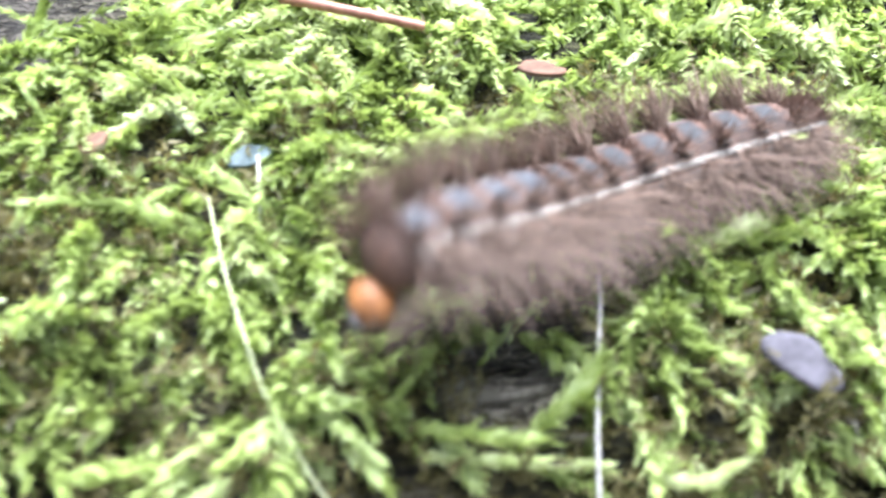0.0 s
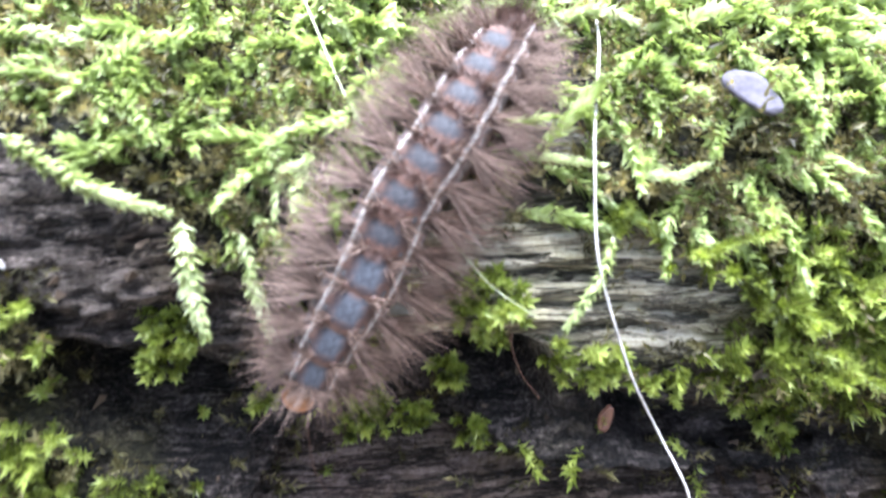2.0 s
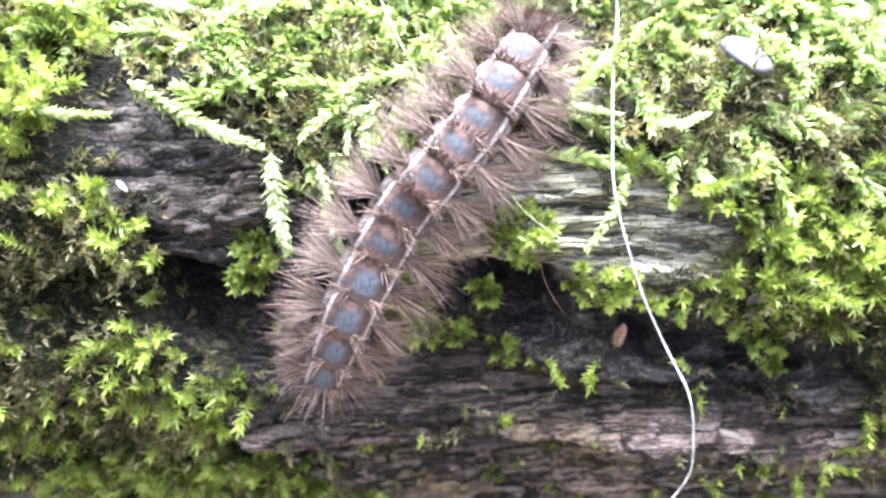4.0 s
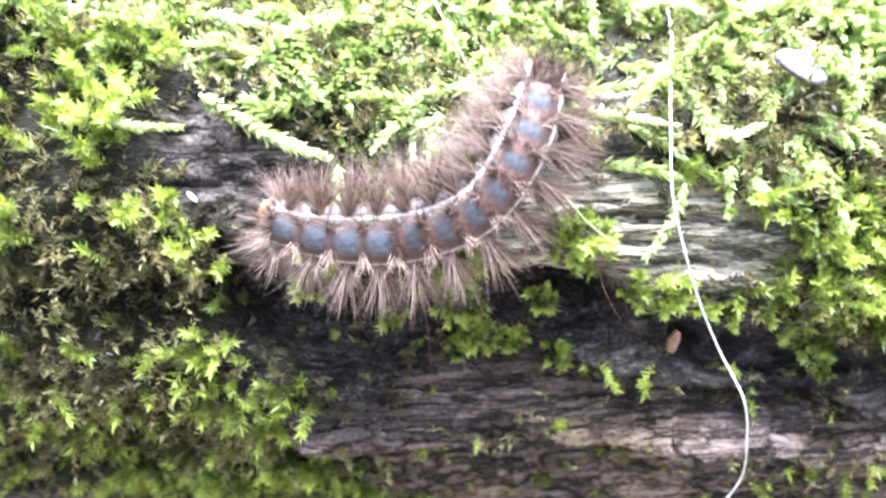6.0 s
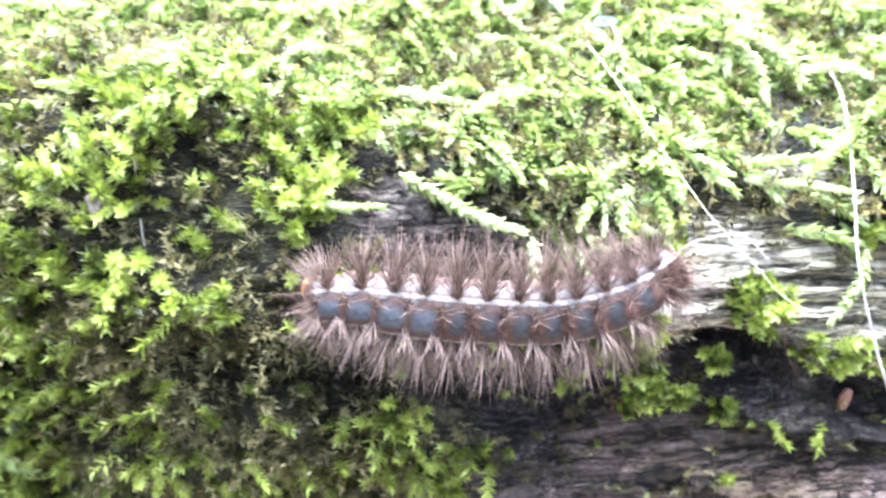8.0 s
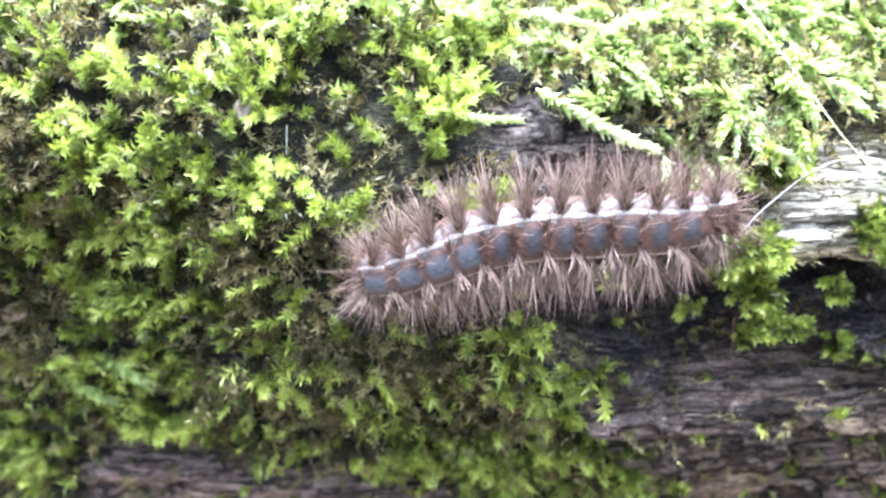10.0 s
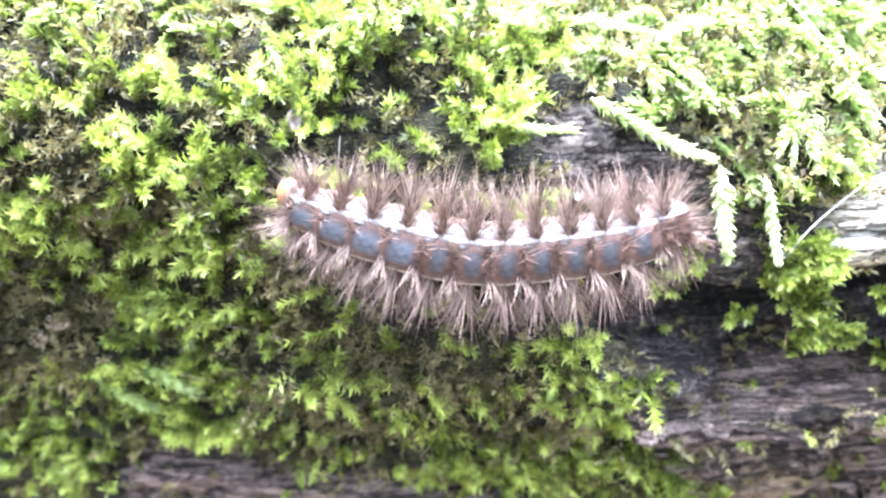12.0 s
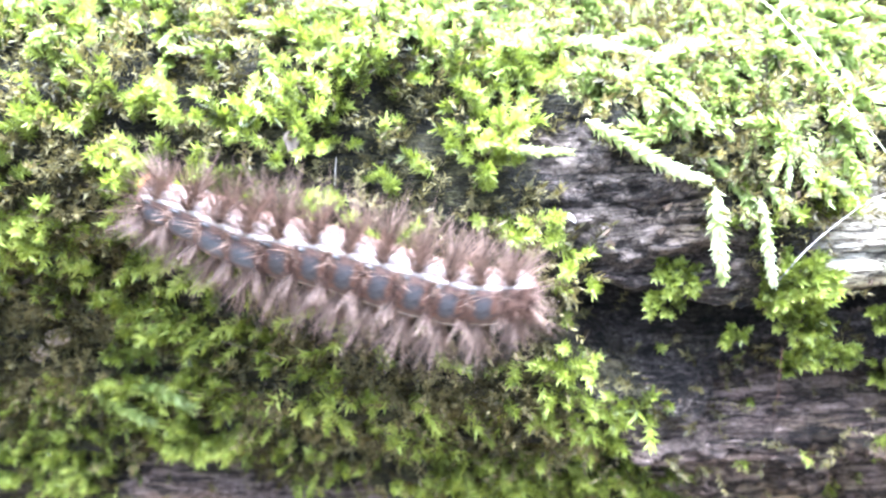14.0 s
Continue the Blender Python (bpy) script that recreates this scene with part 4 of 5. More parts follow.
# ---- the caterpillar ----
def hairs(root, way, length, radius, r, bow=0.12):
    """Tapered three-sided hairs."""
    n = len(root)
    a, b = sides(way)
    sag = r.normal(0, bow, (n, 3))
    rings = []
    for f, w in ((0, 1.0), (0.5, 0.75), (1.0, 0.0)):
        c = root + way * (length * f)[:, None] + sag * (length * f * f)[:, None]
        if w == 0:
            rings.append(c[:, None])
            continue
        ang = np.array([0, 2.094, 4.189])
        rings.append(c[:, None] + (a[:, None] * np.cos(ang)[:, None] + b[:, None] * np.sin(ang)[:, None]) * (radius * w)[:, None, None])
    v = np.concatenate(rings, 1)
    i = np.arange(n)[:, None] * 7
    f = [i + list(t) for j in range(3) for t in ((j, (j + 1) % 3, 3 + (j + 1) % 3), (j, 3 + (j + 1) % 3, 3 + j), (3 + j, 3 + (j + 1) % 3, 6))]
    return v.reshape(-1, 3), np.concatenate(f, 0)


BODY = 2.7    # radius in mm
STEP = 2.95    # one segment's length


def barrel(x, ang, swell=0.0):
    """A point of a segment's skin: x along it, ang from the back (0) down the side."""
    u = x / STEP
    r = BODY * (1.0 - 0.05 * np.abs(2 * u) ** 3 + 0.03 * np.cos(2 * u * 9) * 0.3) + swell
    return np.stack([x, np.sin(ang) * r, np.cos(ang) * r * np.where(np.cos(ang) < 0, 0.86, 1.0)], -1)


def patch(x0, x1, a0, a1, swell, nx=9, na=11):
    """A raised piece of skin whose rim dips under the rest."""
    u, v = np.meshgrid(np.linspace(-1, 1, nx), np.linspace(-1, 1, na), indexing="ij")
    x, a = (x0 + x1) / 2 + (x1 - x0) / 2 * u, (a0 + a1) / 2 + (a1 - a0) / 2 * v
    rim = np.clip(np.maximum(np.abs(u), np.abs(v)), 0, 1)
    return barrel(x, a, swell * (1 - rim ** 2) - 0.03 * rim ** 6).reshape(-1, 3), grid_faces(nx, na), np.stack([u, v], -1).reshape(-1, 2) * 0.5 + 0.5


def patch_mesh(name, x0, x1, a0, a1, swell, mat, nx=9, na=11):
    v, f, uv = patch(x0, x1, a0, a1, swell, nx, na)
    me = mesh(name, v, f, mat)
    layer = me.uv_layers.new(name="UVMap")
    layer.data.foreach_set("uv", uv[f.ravel()].astype(np.float32).ravel())
    return me


def tuft(r, x, ang, count, length, spread, radius):
    root = barrel(np.full(count, x) + r.normal(0, 0.2, count), np.full(count, ang) + r.normal(0, 0.11, count), 0.05)
    aim = ang + math.copysign(0.25, ang) * (abs(ang) < 1)
    out = np.array([0.0, math.sin(aim), math.cos(aim)])
    # an even cone of bristles, the middle ones longest
    off = np.sqrt(r.random(count)) * spread
    turn = r.uniform(0, 2 * np.pi, count)
    e = np.cross(out, [1.0, 0, 0])
    way = unit(out + (off * np.cos(turn))[:, None] * np.array([1.15, 0, 0]) + (off * np.sin(turn))[:, None] * e + r.normal(0, 0.05, (count, 3)))
    return hairs(root, way, length * (1.05 - 0.5 * off) * r.uniform(0.6, 1.05, count), radius * r.uniform(0.6, 1.5, count), r, 0.07)


def fuzz(r, count, x0, x1, reach=1.0):
    """Short hairs standing in a band across the back."""
    x, ang = r.uniform(x0, x1, count), r.uniform(-0.7, 0.7, count)
    root = barrel(x, ang, 0.0)
    way = unit(np.stack([r.normal(-0.3, 0.5, count), np.sin(ang), np.cos(ang)], -1) + r.normal(0, 0.2, (count, 3)))
    return hairs(root, way, reach * r.uniform(0.4, 1.0, count), np.full(count, 0.032), r)


def wart(x, ang, size):
    u, v = np.meshgrid(np.linspace(0.02, np.pi / 2, 4), np.linspace(0, 2 * np.pi, 8, endpoint=False), indexing="ij")
    c = barrel(np.array(x), np.array(ang), -0.05)
    o = np.array([0.0, math.sin(ang), math.cos(ang)])
    e = np.cross(o, [1.0, 0, 0])
    p = c + size * (np.cos(u)[..., None] * o * 0.8 + np.sin(u)[..., None] * (np.cos(v)[..., None] * np.array([1.0, 0, 0]) + np.sin(v)[..., None] * e))
    return p.reshape(-1, 3), grid_faces(4, 8, True)


def ball(radii, rows=10, cols=16):
    u, v = np.meshgrid(np.linspace(0.02, np.pi - 0.02, rows), np.linspace(0, 2 * np.pi, cols, endpoint=False), indexing="ij")
    p = np.stack([np.cos(u), np.sin(u) * np.sin(v), np.sin(u) * np.cos(v)], -1) * np.asarray(radii)
    return p.reshape(-1, 3), grid_faces(rows, cols, True)


SEGMENTS = 12
TUFTS = ((24, 26, 3.6, 0.5), (55, 60, 5.5, 0.68), (78, 56, 6.4, 0.6), (106, 38, 5.4, 0.55))   # degrees from the back, hairs, length, spread


def build_caterpillar():
    cat = new("caterpillar")
    tagged(cat, "hairy caterpillar with blue-grey back patches, cream side lines and orange head", "caterpillar")
    r = np.random.default_rng(5)
    u, a = np.meshgrid(np.linspace(-0.56, 0.56, 13) * STEP, np.linspace(0, 2 * np.pi, 28, endpoint=False), indexing="ij")
    skin_me = mesh("segment", barrel(u, a).reshape(-1, 3), grid_faces(13, 28, True), SKIN)
    blue_me = patch_mesh("back_patch", -0.42 * STEP, 0.34 * STEP, -0.56, 0.56, 0.06, BLUE)
    front_me = patch_mesh("back_patch", -0.5 * STEP, 0.5 * STEP, -0.58, 0.58, 0.06, PALE_BLUE)
    pale_me = {k: patch_mesh("side_stripe", -0.56 * STEP, 0.56 * STEP, k * 0.80 - 0.12, k * 0.80 + 0.12, 0.08, CREAM, 11, 7) for k in (-1, 1)}
    flank_me = {k: patch_mesh("flank", -0.52 * STEP, 0.52 * STEP, k * 1.14 - 0.25, k * 1.14 + 0.25, 0.04, FLANK, 9, 7) for k in (-1, 1)}
    line_me = {k: mesh("dark_spot", *patch(0.16 * STEP, 0.52 * STEP, k * 0.60 - 0.08, k * 0.60 + 0.08, 0.085, 9, 5)[:2], DARK) for k in (-1, 1)}
    wart_me = {(k, d): mesh("wart", *wart(0.44 * STEP if d < 32 else 0.1, k * radians(d), 0.36), WART) for k in (-1, 1) for d, *_ in TUFTS}
    tuft_me = {(k, d, j): mesh("hair_tuft", *tuft(r, 0.44 * STEP if d < 32 else 0.1, k * radians(d), c, ln, sp, 0.034), HAIR, False)
               for k in (-1, 1) for d, c, ln, sp in TUFTS for j in range(3)}
    fuzz_me = [mesh("fuzz", *fuzz(r, 150, 0.34 * STEP, 0.62 * STEP), RUST_HAIR, False) for j in range(3)]
    tail_fuzz = mesh("fuzz", *fuzz(r, 520, -0.55 * STEP, 0.55 * STEP, 1.5), RUST_HAIR, False)
    leg_v, leg_f = tube([(0, 0, 0.4), (0.05, 0, -0.3), (0.1, 0, -0.8)], (0.55, 0.45, 0.36), 8)
    leg_me = mesh("leg", leg_v, leg_f, DARK)
    tail_hair = mesh("tail_hair", *hairs(*tail_roots(r, 260), r), HAIR, False)
    root, way, ln, rad = tail_roots(r, 340)
    front_hair = mesh("front_hair", *hairs(root * [-0.8, 1, 1], way * [-1, 1, 1], ln * 1.0, rad, r), HAIR, False)
    made = []
    for i in range(SEGMENTS):
        size = (0.72, 0.84, 0.94, 1, 1, 1, 1, 1, 1, 0.98, 0.9, 0.74)[i]
        seg = part("segment", skin_me, cat)
        seg.scale = (1.06 if 0 < i < SEGMENTS - 1 else 0.95, size, size)
        if i > 3:
            part("fuzz", tail_fuzz if i == SEGMENTS - 1 else fuzz_me[i % 3], seg, "short rust-brown fuzz")
        if i < SEGMENTS - 1:
            part("back_patch", front_me if i < 4 else blue_me, seg, "pale blue-grey back patch" if i < 4 else "dark blue-grey back patch")
        for k in (-1, 1):
            part("side_stripe", pale_me[k], seg, "cream white side line")
            part("flank", flank_me[k], seg, "pinkish-grey flank, paled as if lit")
            part("dark_spot", line_me[k], seg, "blackish spot")
            for d, *_ in TUFTS:
                part("wart", wart_me[k, d], seg)
                part("hair_tuft", tuft_me[k, d, (i + int(d)) % 3], seg, "spreading pinkish-brown hair tuft")
            if i < 3 or 5 <= i <= 8 or i == SEGMENTS - 1:
                leg = part("leg", leg_me, seg)
                leg.location = (0, k * 0.8 * MM, -1.9 * MM)
        if i == 0:
            v, f = ball((1.1, BODY * 0.93, BODY * 0.86))
            part("collar", mesh("collar", v + [0.42 * STEP, 0, 0], f, SKIN), seg)
            part("front_hair", front_hair, seg, "ruff of pinkish-brown hair round the head")
        if i == SEGMENTS - 1:
            v, f = ball((1.1, BODY * 0.93, BODY * 0.86))
            part("rump", mesh("rump", v - [0.42 * STEP, 0, 0], f, SKIN), seg)
            part("tail_hair", tail_hair, seg, "tuft of backward brown hair")
        made.append(seg)
    head = part("head", mesh("head", *ball((1.1, 1.25, 1.2)), ORANGE), cat, "shiny orange head capsule")
    face_v, face_f = ball((0.5, 0.65, 0.4), 6, 10)
    part("mouth", mesh("mouth", face_v + [0.9, 0, -0.7], face_f, DARK), head)
    for k in (-1, 1):
        v, f = ball((0.16, 0.16, 0.16), 6, 8)
        part("eye_spot", mesh("eye_spot", v + [0.8, k * 0.95, -0.2], f, DARK), head)
    root, way, ln, rad = tail_roots(np.random.default_rng(8), 46)
    part("face_hair", mesh("face_hair", *hairs(root * 0.55, way * [1, 1, 1], ln * 0.5, rad * 0.8, r), PALE_HAIR, False), head, "sparse pale face hair")
    return cat, head, made


def tail_roots(r, count=110):
    ang = r.uniform(0, 2 * np.pi, count)
    out = np.stack([np.zeros(count), np.sin(ang), np.cos(ang)], -1)
    back = r.uniform(0.2, 1.2, count)
    root = out * BODY * 0.75 + np.array([-0.35 * STEP, 0, 0]) * 0.9
    way = unit(out + np.array([-1.0, 0, 0]) * back[:, None] + r.normal(0, 0.15, (count, 3)))
    return root, way, r.uniform(2.4, 5.2, count), np.full(count, 0.028)


caterpillar, cat_head, cat_segments = build_caterpillar()


def motions():
    """The caterpillar's spine at each time, head first: x along the log, s round it, height over the skin."""
    rows = []

    def crawl(t, roll, *spine):
        """roll: degrees by which its back leans down the face, at the head and at the tail."""
        rows.append((t, roll, np.array(spine, float)))

    crawl(0, (-9, -9), (0.4, -6.4, 13.0), (3.7, -8.4, 11.0), (8.5, -11.1, 7.5), (14.1, -14.4, 4.5), (19.0, -16.4, 4.0), (25.0, -18.1, 4.0), (32.4, -20.0, 4.0))
    crawl(0.1, (-10, -10), (0.3, -4.3, 9.0), (3.2, -6.9, 7.0), (7.5, -10.4, 5.0), (12.6, -13.7, 4.0), (17.9, -16.2, 4.0), (24.7, -18.1, 4.0), (32.2, -20.1, 4.0))
    crawl(0.2, (-11, -12), (0.7, -4.1, 6.0), (3.8, -7.2, 5.0), (7.6, -10.4, 4.0), (12.7, -13.0, 4.0), (18.1, -15.1, 4.0), (24.7, -17.3, 4.0), (31.6, -19.8, 4.0))
    crawl(0.5, (-14, -15), (-1.0, -2.2, 5.0), (1.9, -5.4, 5.0), (6.2, -9.7, 4.0), (11.9, -13.3, 4.0), (18.4, -15.9, 4.0), (24.3, -17.8, 4.0), (29.5, -19.2, 4.0))
    crawl(1, (-14, -14), (-6.7, 2.5, 4.0), (-2.8, -0.4, 4.0), (0.7, -3.1, 4.0), (4.8, -6.4, 4.0), (8.5, -9.0, 4.0), (13.2, -13.0, 4.0), (18.7, -18.8, 4.0))
    crawl(1.5, (0, -5), (-6.8, 11.1, 4.0), (-3.6, 6.0, 4.0), (-1.0, 1.7, 4.0), (1.9, -1.9, 4.0), (5.2, -5.2, 4.0), (9.6, -9.6, 4.0), (15.1, -15.8, 4.0))
    crawl(2, (0, -4), (-9.1, 14.0, 4.0), (-6.6, 9.9, 4.0), (-3.9, 5.9, 4.0), (-1.4, 1.8, 4.0), (1.5, -1.2, 4.0), (4.6, -5.0, 4.0), (8.2, -10.1, 4.0))
    crawl(2.2, (0, -4), (-9.6, 12.5, 4.0), (-6.5, 9.8, 4.0), (-3.1, 6.5, 4.0), (-0.3, 3.2, 4.0), (2.8, 0.5, 4.0), (5.9, -2.8, 4.0), (9.8, -7.2, 4.0))
    crawl(2.4, (0, -4), (-1.8, 16.1, 4.0), (-2.8, 11.0, 4.0), (-4.1, 6.7, 4.0), (-3.5, 2.8, 4.0), (-0.6, -0.4, 4.0), (2.9, -3.7, 4.0), (7.4, -7.7, 4.0))
    crawl(2.5, (0, -4), (1.2, 19.4, 6.0), (-0.5, 12.2, 5.0), (-2.0, 7.4, 4.5), (-1.6, 2.6, 4.0), (1.2, -1.2, 4.0), (4.8, -5.1, 4.0), (9.0, -10.6, 4.0))
    crawl(2.6, (0, -4), (-7.9, 19.2, 7.0), (-5.6, 14.2, 6.0), (-3.5, 10.0, 5.0), (-1.3, 5.1, 4.0), (1.0, 1.4, 4.0), (3.9, -2.3, 4.0), (7.8, -7.0, 4.0))
    crawl(2.7, (0, -3), (-14.2, 17.3, 7.0), (-10.5, 14.1, 6.0), (-7.2, 10.8, 5.0), (-3.8, 6.8, 4.0), (-0.4, 3.0, 4.0), (3.1, -1.0, 4.0), (7.3, -5.5, 4.0))
    crawl(2.8, (0, -3), (-17.0, 11.0, 7.0), (-12.4, 8.8, 6.0), (-8.1, 6.2, 5.0), (-4.1, 3.0, 4.0), (-0.8, -0.2, 4.0), (2.6, -4.0, 4.0), (6.4, -8.1, 4.0))
    crawl(2.9, (0, -3), (-10.1, 5.8, 15.0), (-7.0, 4.8, 12.0), (-3.6, 2.9, 8.0), (-1.2, 0.3, 5.0), (1.3, -2.9, 4.0), (3.7, -5.6, 4.0), (7.8, -10.7, 4.0))
    crawl(3, (0, -3), (-1.0, 7.6, 20.0), (-1.1, 5.1, 17.0), (-1.0, 2.3, 11.0), (1.0, -0.6, 6.0), (3.8, -3.7, 4.0), (6.6, -7.6, 4.0), (11.0, -14.1, 4.0))
    crawl(3.1, (0, -3), (-2.7, 18.1, 7.0), (-1.6, 10.9, 6.0), (-1.5, 6.0, 5.0), (0.1, 1.6, 4.0), (3.2, -3.1, 4.0), (6.1, -6.7, 4.0), (10.3, -12.8, 4.0))
    crawl(3.2, (0, -3), (-12.1, 20.2, 4.0), (-7.9, 12.5, 4.0), (-4.8, 7.8, 4.0), (-1.9, 3.4, 4.0), (2.0, -0.4, 4.0), (6.1, -5.0, 4.0), (11.1, -11.4, 4.0))
    crawl(5.3, (0, 0), (-14.9, 23.7, 5.5), (-13.1, 17.0, 5.5), (-11.0, 12.6, 5.5), (-8.0, 8.9, 5.5), (-4.6, 5.1, 5.5), (-0.9, 0.9, 5.5), (2.6, -3.7, 5.5))
    crawl(5.4, (1, 0), (-19.3, 23.2, 5.5), (-15.7, 18.2, 5.5), (-12.3, 14.2, 5.5), (-9.1, 10.2, 5.5), (-5.2, 5.4, 5.5), (-1.5, 1.3, 5.5), (2.2, -3.3, 5.5))
    crawl(5.5, (1, 0), (-21.3, 15.0, 5.5), (-17.3, 16.2, 5.5), (-13.9, 14.0, 5.5), (-9.9, 10.0, 5.5), (-5.4, 5.7, 5.5), (-1.1, 1.4, 5.5), (3.0, -3.8, 5.5))
    crawl(5.6, (1, 0), (-23.6, 10.3, 5.5), (-19.8, 12.9, 5.5), (-15.8, 13.2, 5.5), (-11.5, 11.0, 5.5), (-6.7, 7.0, 5.5), (-1.6, 1.7, 5.5), (3.2, -4.3, 5.5))
    crawl(5.7, (2, 0), (-22.8, 8.3, 5.5), (-18.0, 9.9, 5.5), (-12.8, 9.3, 5.5), (-7.8, 6.9, 5.5), (-2.9, 3.2, 5.5), (1.1, -1.3, 5.5), (4.1, -5.0, 5.5))
    crawl(6, (12, 0), (-23.1, 6.0, 5.5), (-19.1, 7.2, 5.5), (-14.1, 7.8, 5.5), (-9.0, 7.3, 5.5), (-4.8, 5.6, 5.5), (-1.4, 1.9, 5.5), (1.6, -3.4, 5.5))
    crawl(6.5, (18, 2), (-25.5, 4.8, 5.5), (-20.7, 6.2, 5.5), (-15.3, 7.6, 5.5), (-9.3, 7.6, 5.5), (-4.4, 5.3, 5.5), (-1.2, 1.6, 5.5), (1.1, -1.7, 5.5))
    crawl(7, (18, 10), (-27.8, 4.4, 5.5), (-23.7, 5.0, 5.5), (-19.0, 6.1, 5.5), (-13.4, 6.5, 5.5), (-8.4, 6.3, 5.5), (-4.2, 4.5, 5.5), (-0.4, 1.5, 5.5))
    crawl(7.5, (18, 14), (-34.4, 4.0, 5.5), (-29.0, 5.4, 5.5), (-23.2, 6.4, 5.5), (-17.4, 7.1, 5.5), (-11.7, 6.9, 5.5), (-6.7, 5.5, 5.5), (-2.6, 3.5, 5.5))
    crawl(8, (18, 18), (-36.9, 6.3, 5.5), (-32.3, 6.3, 5.5), (-26.9, 7.1, 5.5), (-20.9, 7.7, 5.5), (-15.1, 7.9, 5.5), (-9.2, 6.7, 5.5), (-4.8, 4.5, 5.5))
    crawl(8.5, (18, 18), (-40.6, 8.9, 5.5), (-36.1, 8.7, 5.5), (-30.6, 8.2, 5.5), (-24.2, 7.7, 5.5), (-18.0, 7.7, 5.5), (-12.2, 7.6, 5.5), (-7.0, 6.0, 5.5))
    crawl(9, (18, 18), (-42.1, 11.9, 5.5), (-37.5, 10.4, 5.5), (-31.7, 8.4, 5.5), (-25.4, 7.1, 5.5), (-19.1, 7.4, 5.5), (-13.6, 7.4, 5.5), (-9.1, 6.8, 5.5))
    crawl(9.2, (18, 18), (-42.3, 12.3, 5.5), (-38.0, 11.6, 5.5), (-32.8, 9.4, 5.5), (-26.4, 7.9, 5.5), (-20.1, 7.9, 5.5), (-14.4, 7.9, 5.5), (-9.4, 7.1, 5.5))
    crawl(11.3, (18, 17), (-48.8, 5.5, 6.3), (-45.0, 6.1, 6.3), (-40.4, 7.4, 6.3), (-34.3, 8.2, 6.3), (-28.3, 7.9, 6.3), (-21.8, 6.8, 6.3), (-16.3, 5.9, 6.3))
    crawl(11.5, (19, 17), (-51.1, 4.3, 6.3), (-46.4, 5.6, 6.3), (-41.5, 7.2, 6.3), (-35.6, 8.3, 6.3), (-29.7, 7.7, 6.3), (-24.1, 6.3, 6.3), (-19.1, 5.3, 6.3))
    crawl(12, (19, 17), (-53.7, 4.4, 6.3), (-49.0, 6.0, 6.3), (-44.1, 7.5, 6.3), (-38.5, 8.7, 6.3), (-32.5, 8.5, 6.3), (-26.4, 7.8, 6.3), (-20.8, 6.2, 6.3))
    crawl(12.5, (19, 17), (-55.4, 2.4, 6.3), (-50.8, 4.3, 6.3), (-45.3, 6.1, 6.3), (-39.2, 7.3, 6.3), (-33.5, 7.8, 6.3), (-27.3, 7.0, 6.3), (-22.2, 5.3, 6.3))
    crawl(13, (19, 17), (-59.3, 1.9, 6.3), (-55.0, 3.8, 6.3), (-49.0, 5.9, 6.3), (-44.1, 7.5, 6.3), (-38.8, 9.1, 6.3), (-32.8, 9.7, 6.3), (-26.9, 8.2, 6.3))
    crawl(13.5, (19, 15), (-62.0, 3.1, 6.3), (-56.8, 4.2, 6.3), (-51.4, 5.8, 6.3), (-45.6, 7.6, 6.3), (-40.3, 9.0, 6.3), (-34.3, 9.2, 6.3), (-28.0, 7.9, 6.3))
    crawl(14, (19, 15), (-66.2, 2.5, 6.3), (-61.2, 3.8, 6.3), (-55.1, 6.0, 6.3), (-49.1, 7.3, 6.3), (-44.0, 9.0, 6.3), (-38.6, 10.3, 6.3), (-32.8, 10.1, 6.3))
    poses = {ob: [] for ob in (caterpillar, cat_head, *cat_segments)}
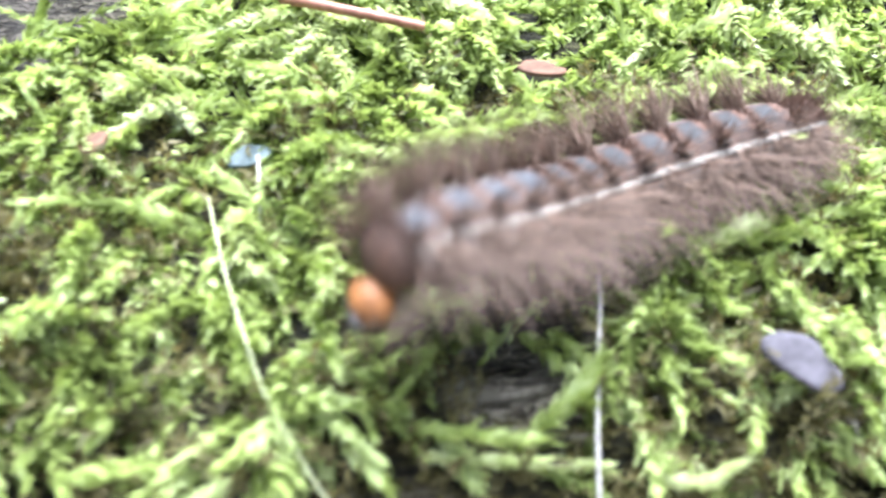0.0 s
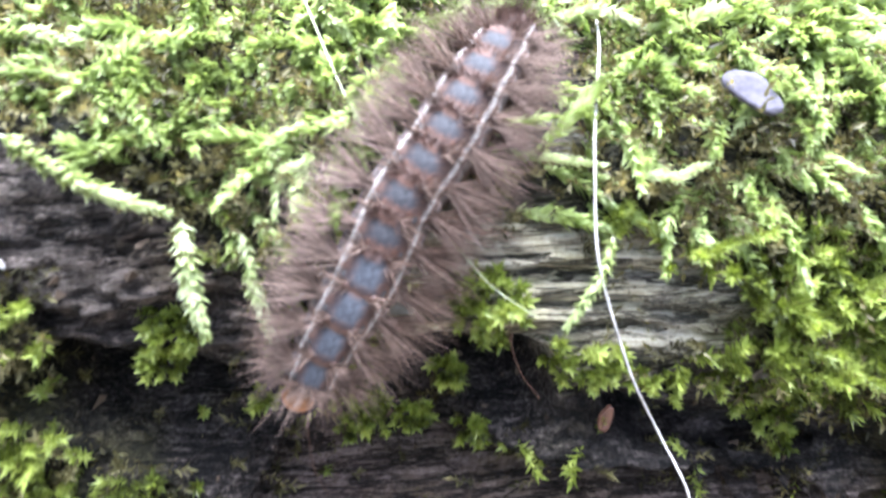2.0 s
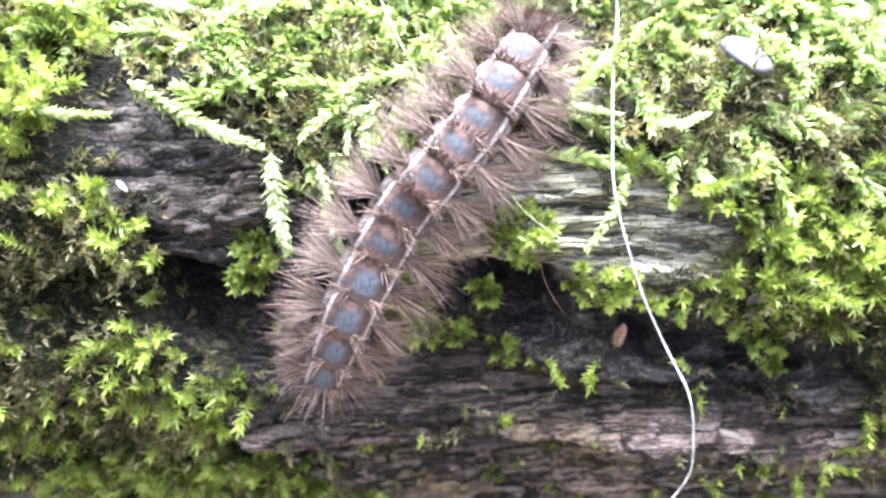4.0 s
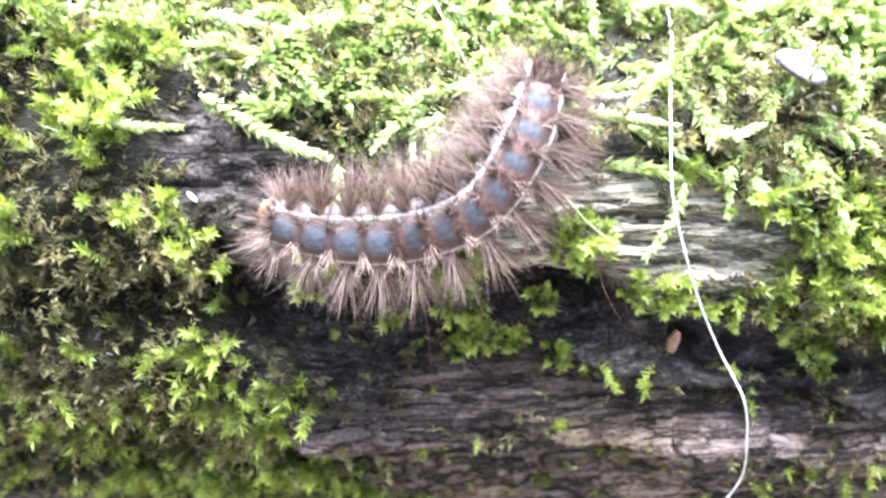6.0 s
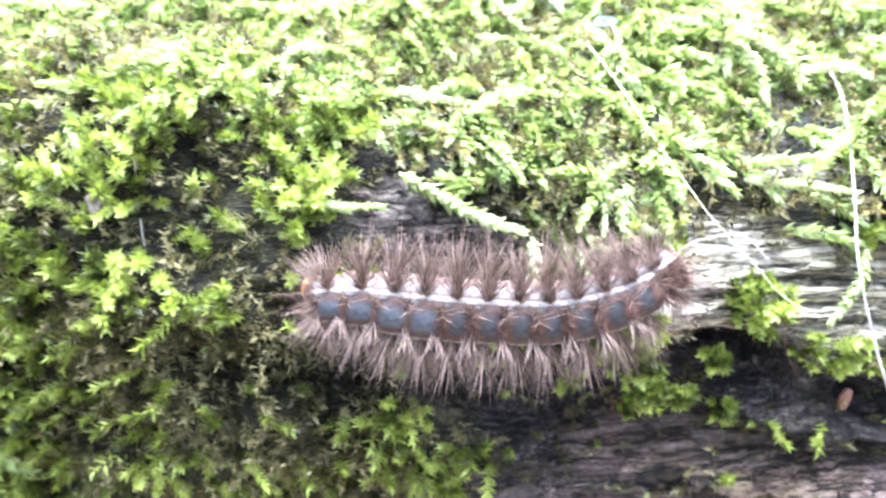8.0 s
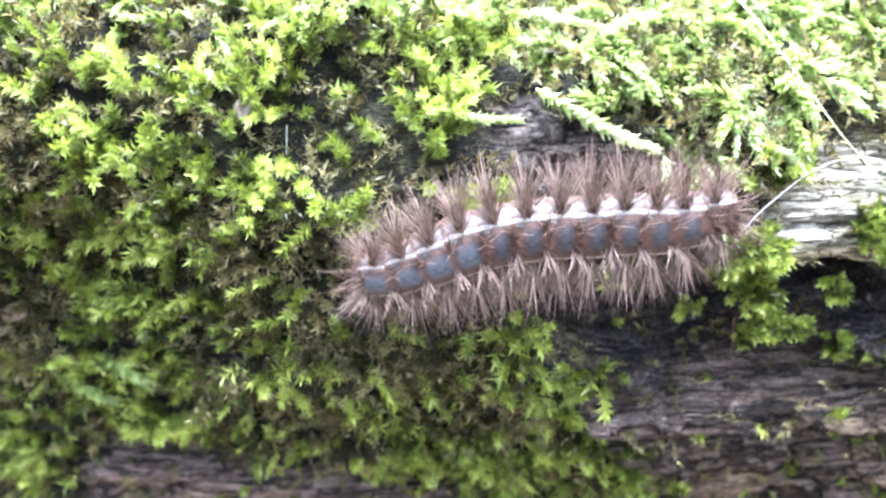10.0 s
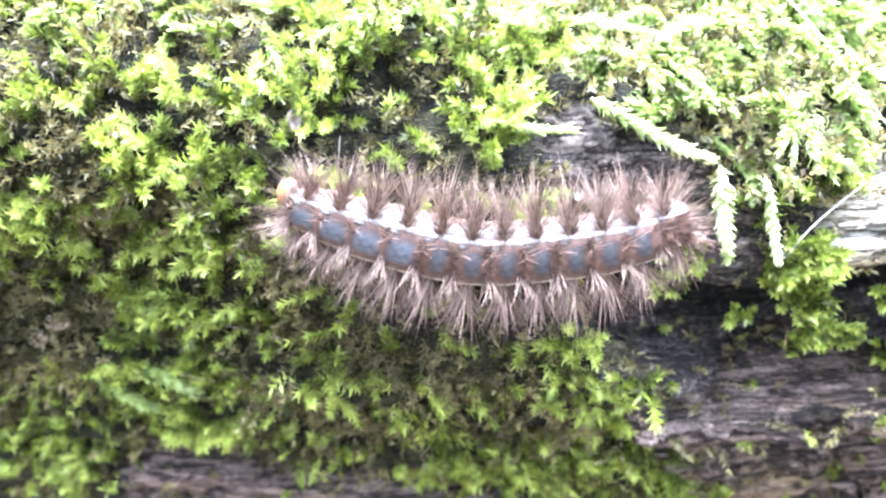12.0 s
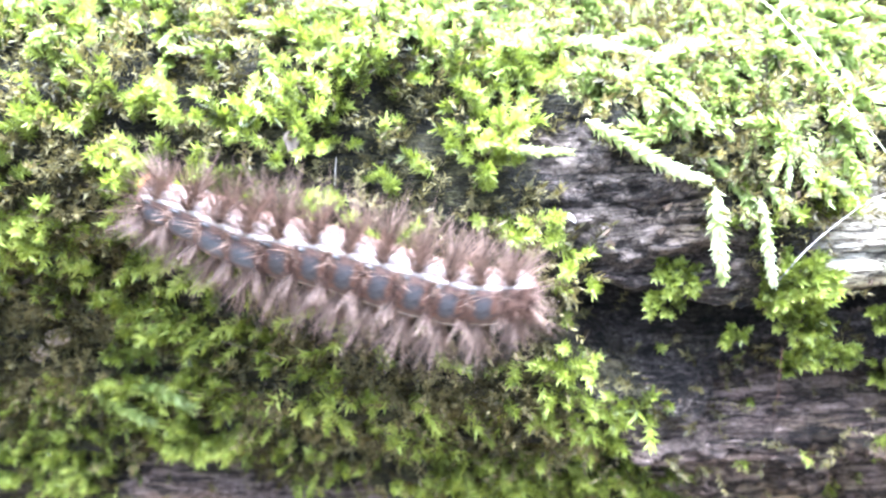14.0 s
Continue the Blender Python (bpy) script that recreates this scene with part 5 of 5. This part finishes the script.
    for t, roll, spine in rows:
        x, s, lift = spine.T
        n = skin_normal(x, s)
        p = skin(x, s) + n * lift[:, None]
        fine, up = curve_through(p, 200), unit(curve_through(n, 200))
        run = np.r_[0, np.cumsum(np.linalg.norm(np.diff(fine, axis=0), axis=1))]
        base = p[3] - n[3] * (lift[3])
        poses[caterpillar].append((t, pose(*(base * MM))))
        for k, ob in enumerate((cat_head, *cat_segments)):
            at = run[-1] * (0.0 if k == 0 else 0.05 + 0.93 * (k - 0.5) / SEGMENTS)
            c = np.array([np.interp(at, run, fine[:, j]) for j in range(3)])
            a = np.array([np.interp(max(at - 1.4, 0), run, fine[:, j]) for j in range(3)])
            b = np.array([np.interp(min(at + 1.4, run[-1]), run, fine[:, j]) for j in range(3)])
            z = np.array([np.interp(at, run, up[:, j]) for j in range(3)])
            fwd = unit(a - b)
            z = unit(z - fwd * (z @ fwd))
            y = np.cross(z, fwd)
            lean = radians(roll[0] + (roll[1] - roll[0]) * at / run[-1])
            y, z = y * math.cos(lean) - z * math.sin(lean), z * math.cos(lean) + y * math.sin(lean)
            if k == 0:
                # the head is stretched out while it feels its way, and drawn in when it walks
                c = c + fwd * np.interp(t, (0, 0.1, 0.3, 0.5, 2.7, 2.9, 3.1, 5.3, 5.7, 6, 7.5, 9.2, 11.3, 12, 12.5, 13, 13.5, 14), (-1.4, -0.6, -0.3, 0.2, 0.3, -1.0, -1.0, -2.4, -2.4, -1.3, -1.2, -2.2, -1.6, -0.9, -1.9, -0.9, -1.9, -1.4))
                c = c - z * np.interp(t, (0, 0.1, 3.2, 5.3, 5.7, 6, 7.5, 8.5, 9.2, 11.3, 12, 12.5, 13, 13.5, 14), (2.2, 0.7, 0.7, 2.0, 2.0, 1.3, 1.3, 2.0, 2.0, 1.2, 1.0, 1.8, 1.0, 1.8, 1.4))
            m = Matrix(np.array([fwd, y, z]).T.tolist()).to_4x4()
            m.translation = Vector(((c - base) * MM).tolist())
            poses[ob].append((t, m))
    for ob, keyed in poses.items():
        walk(ob, keyed)


motions()
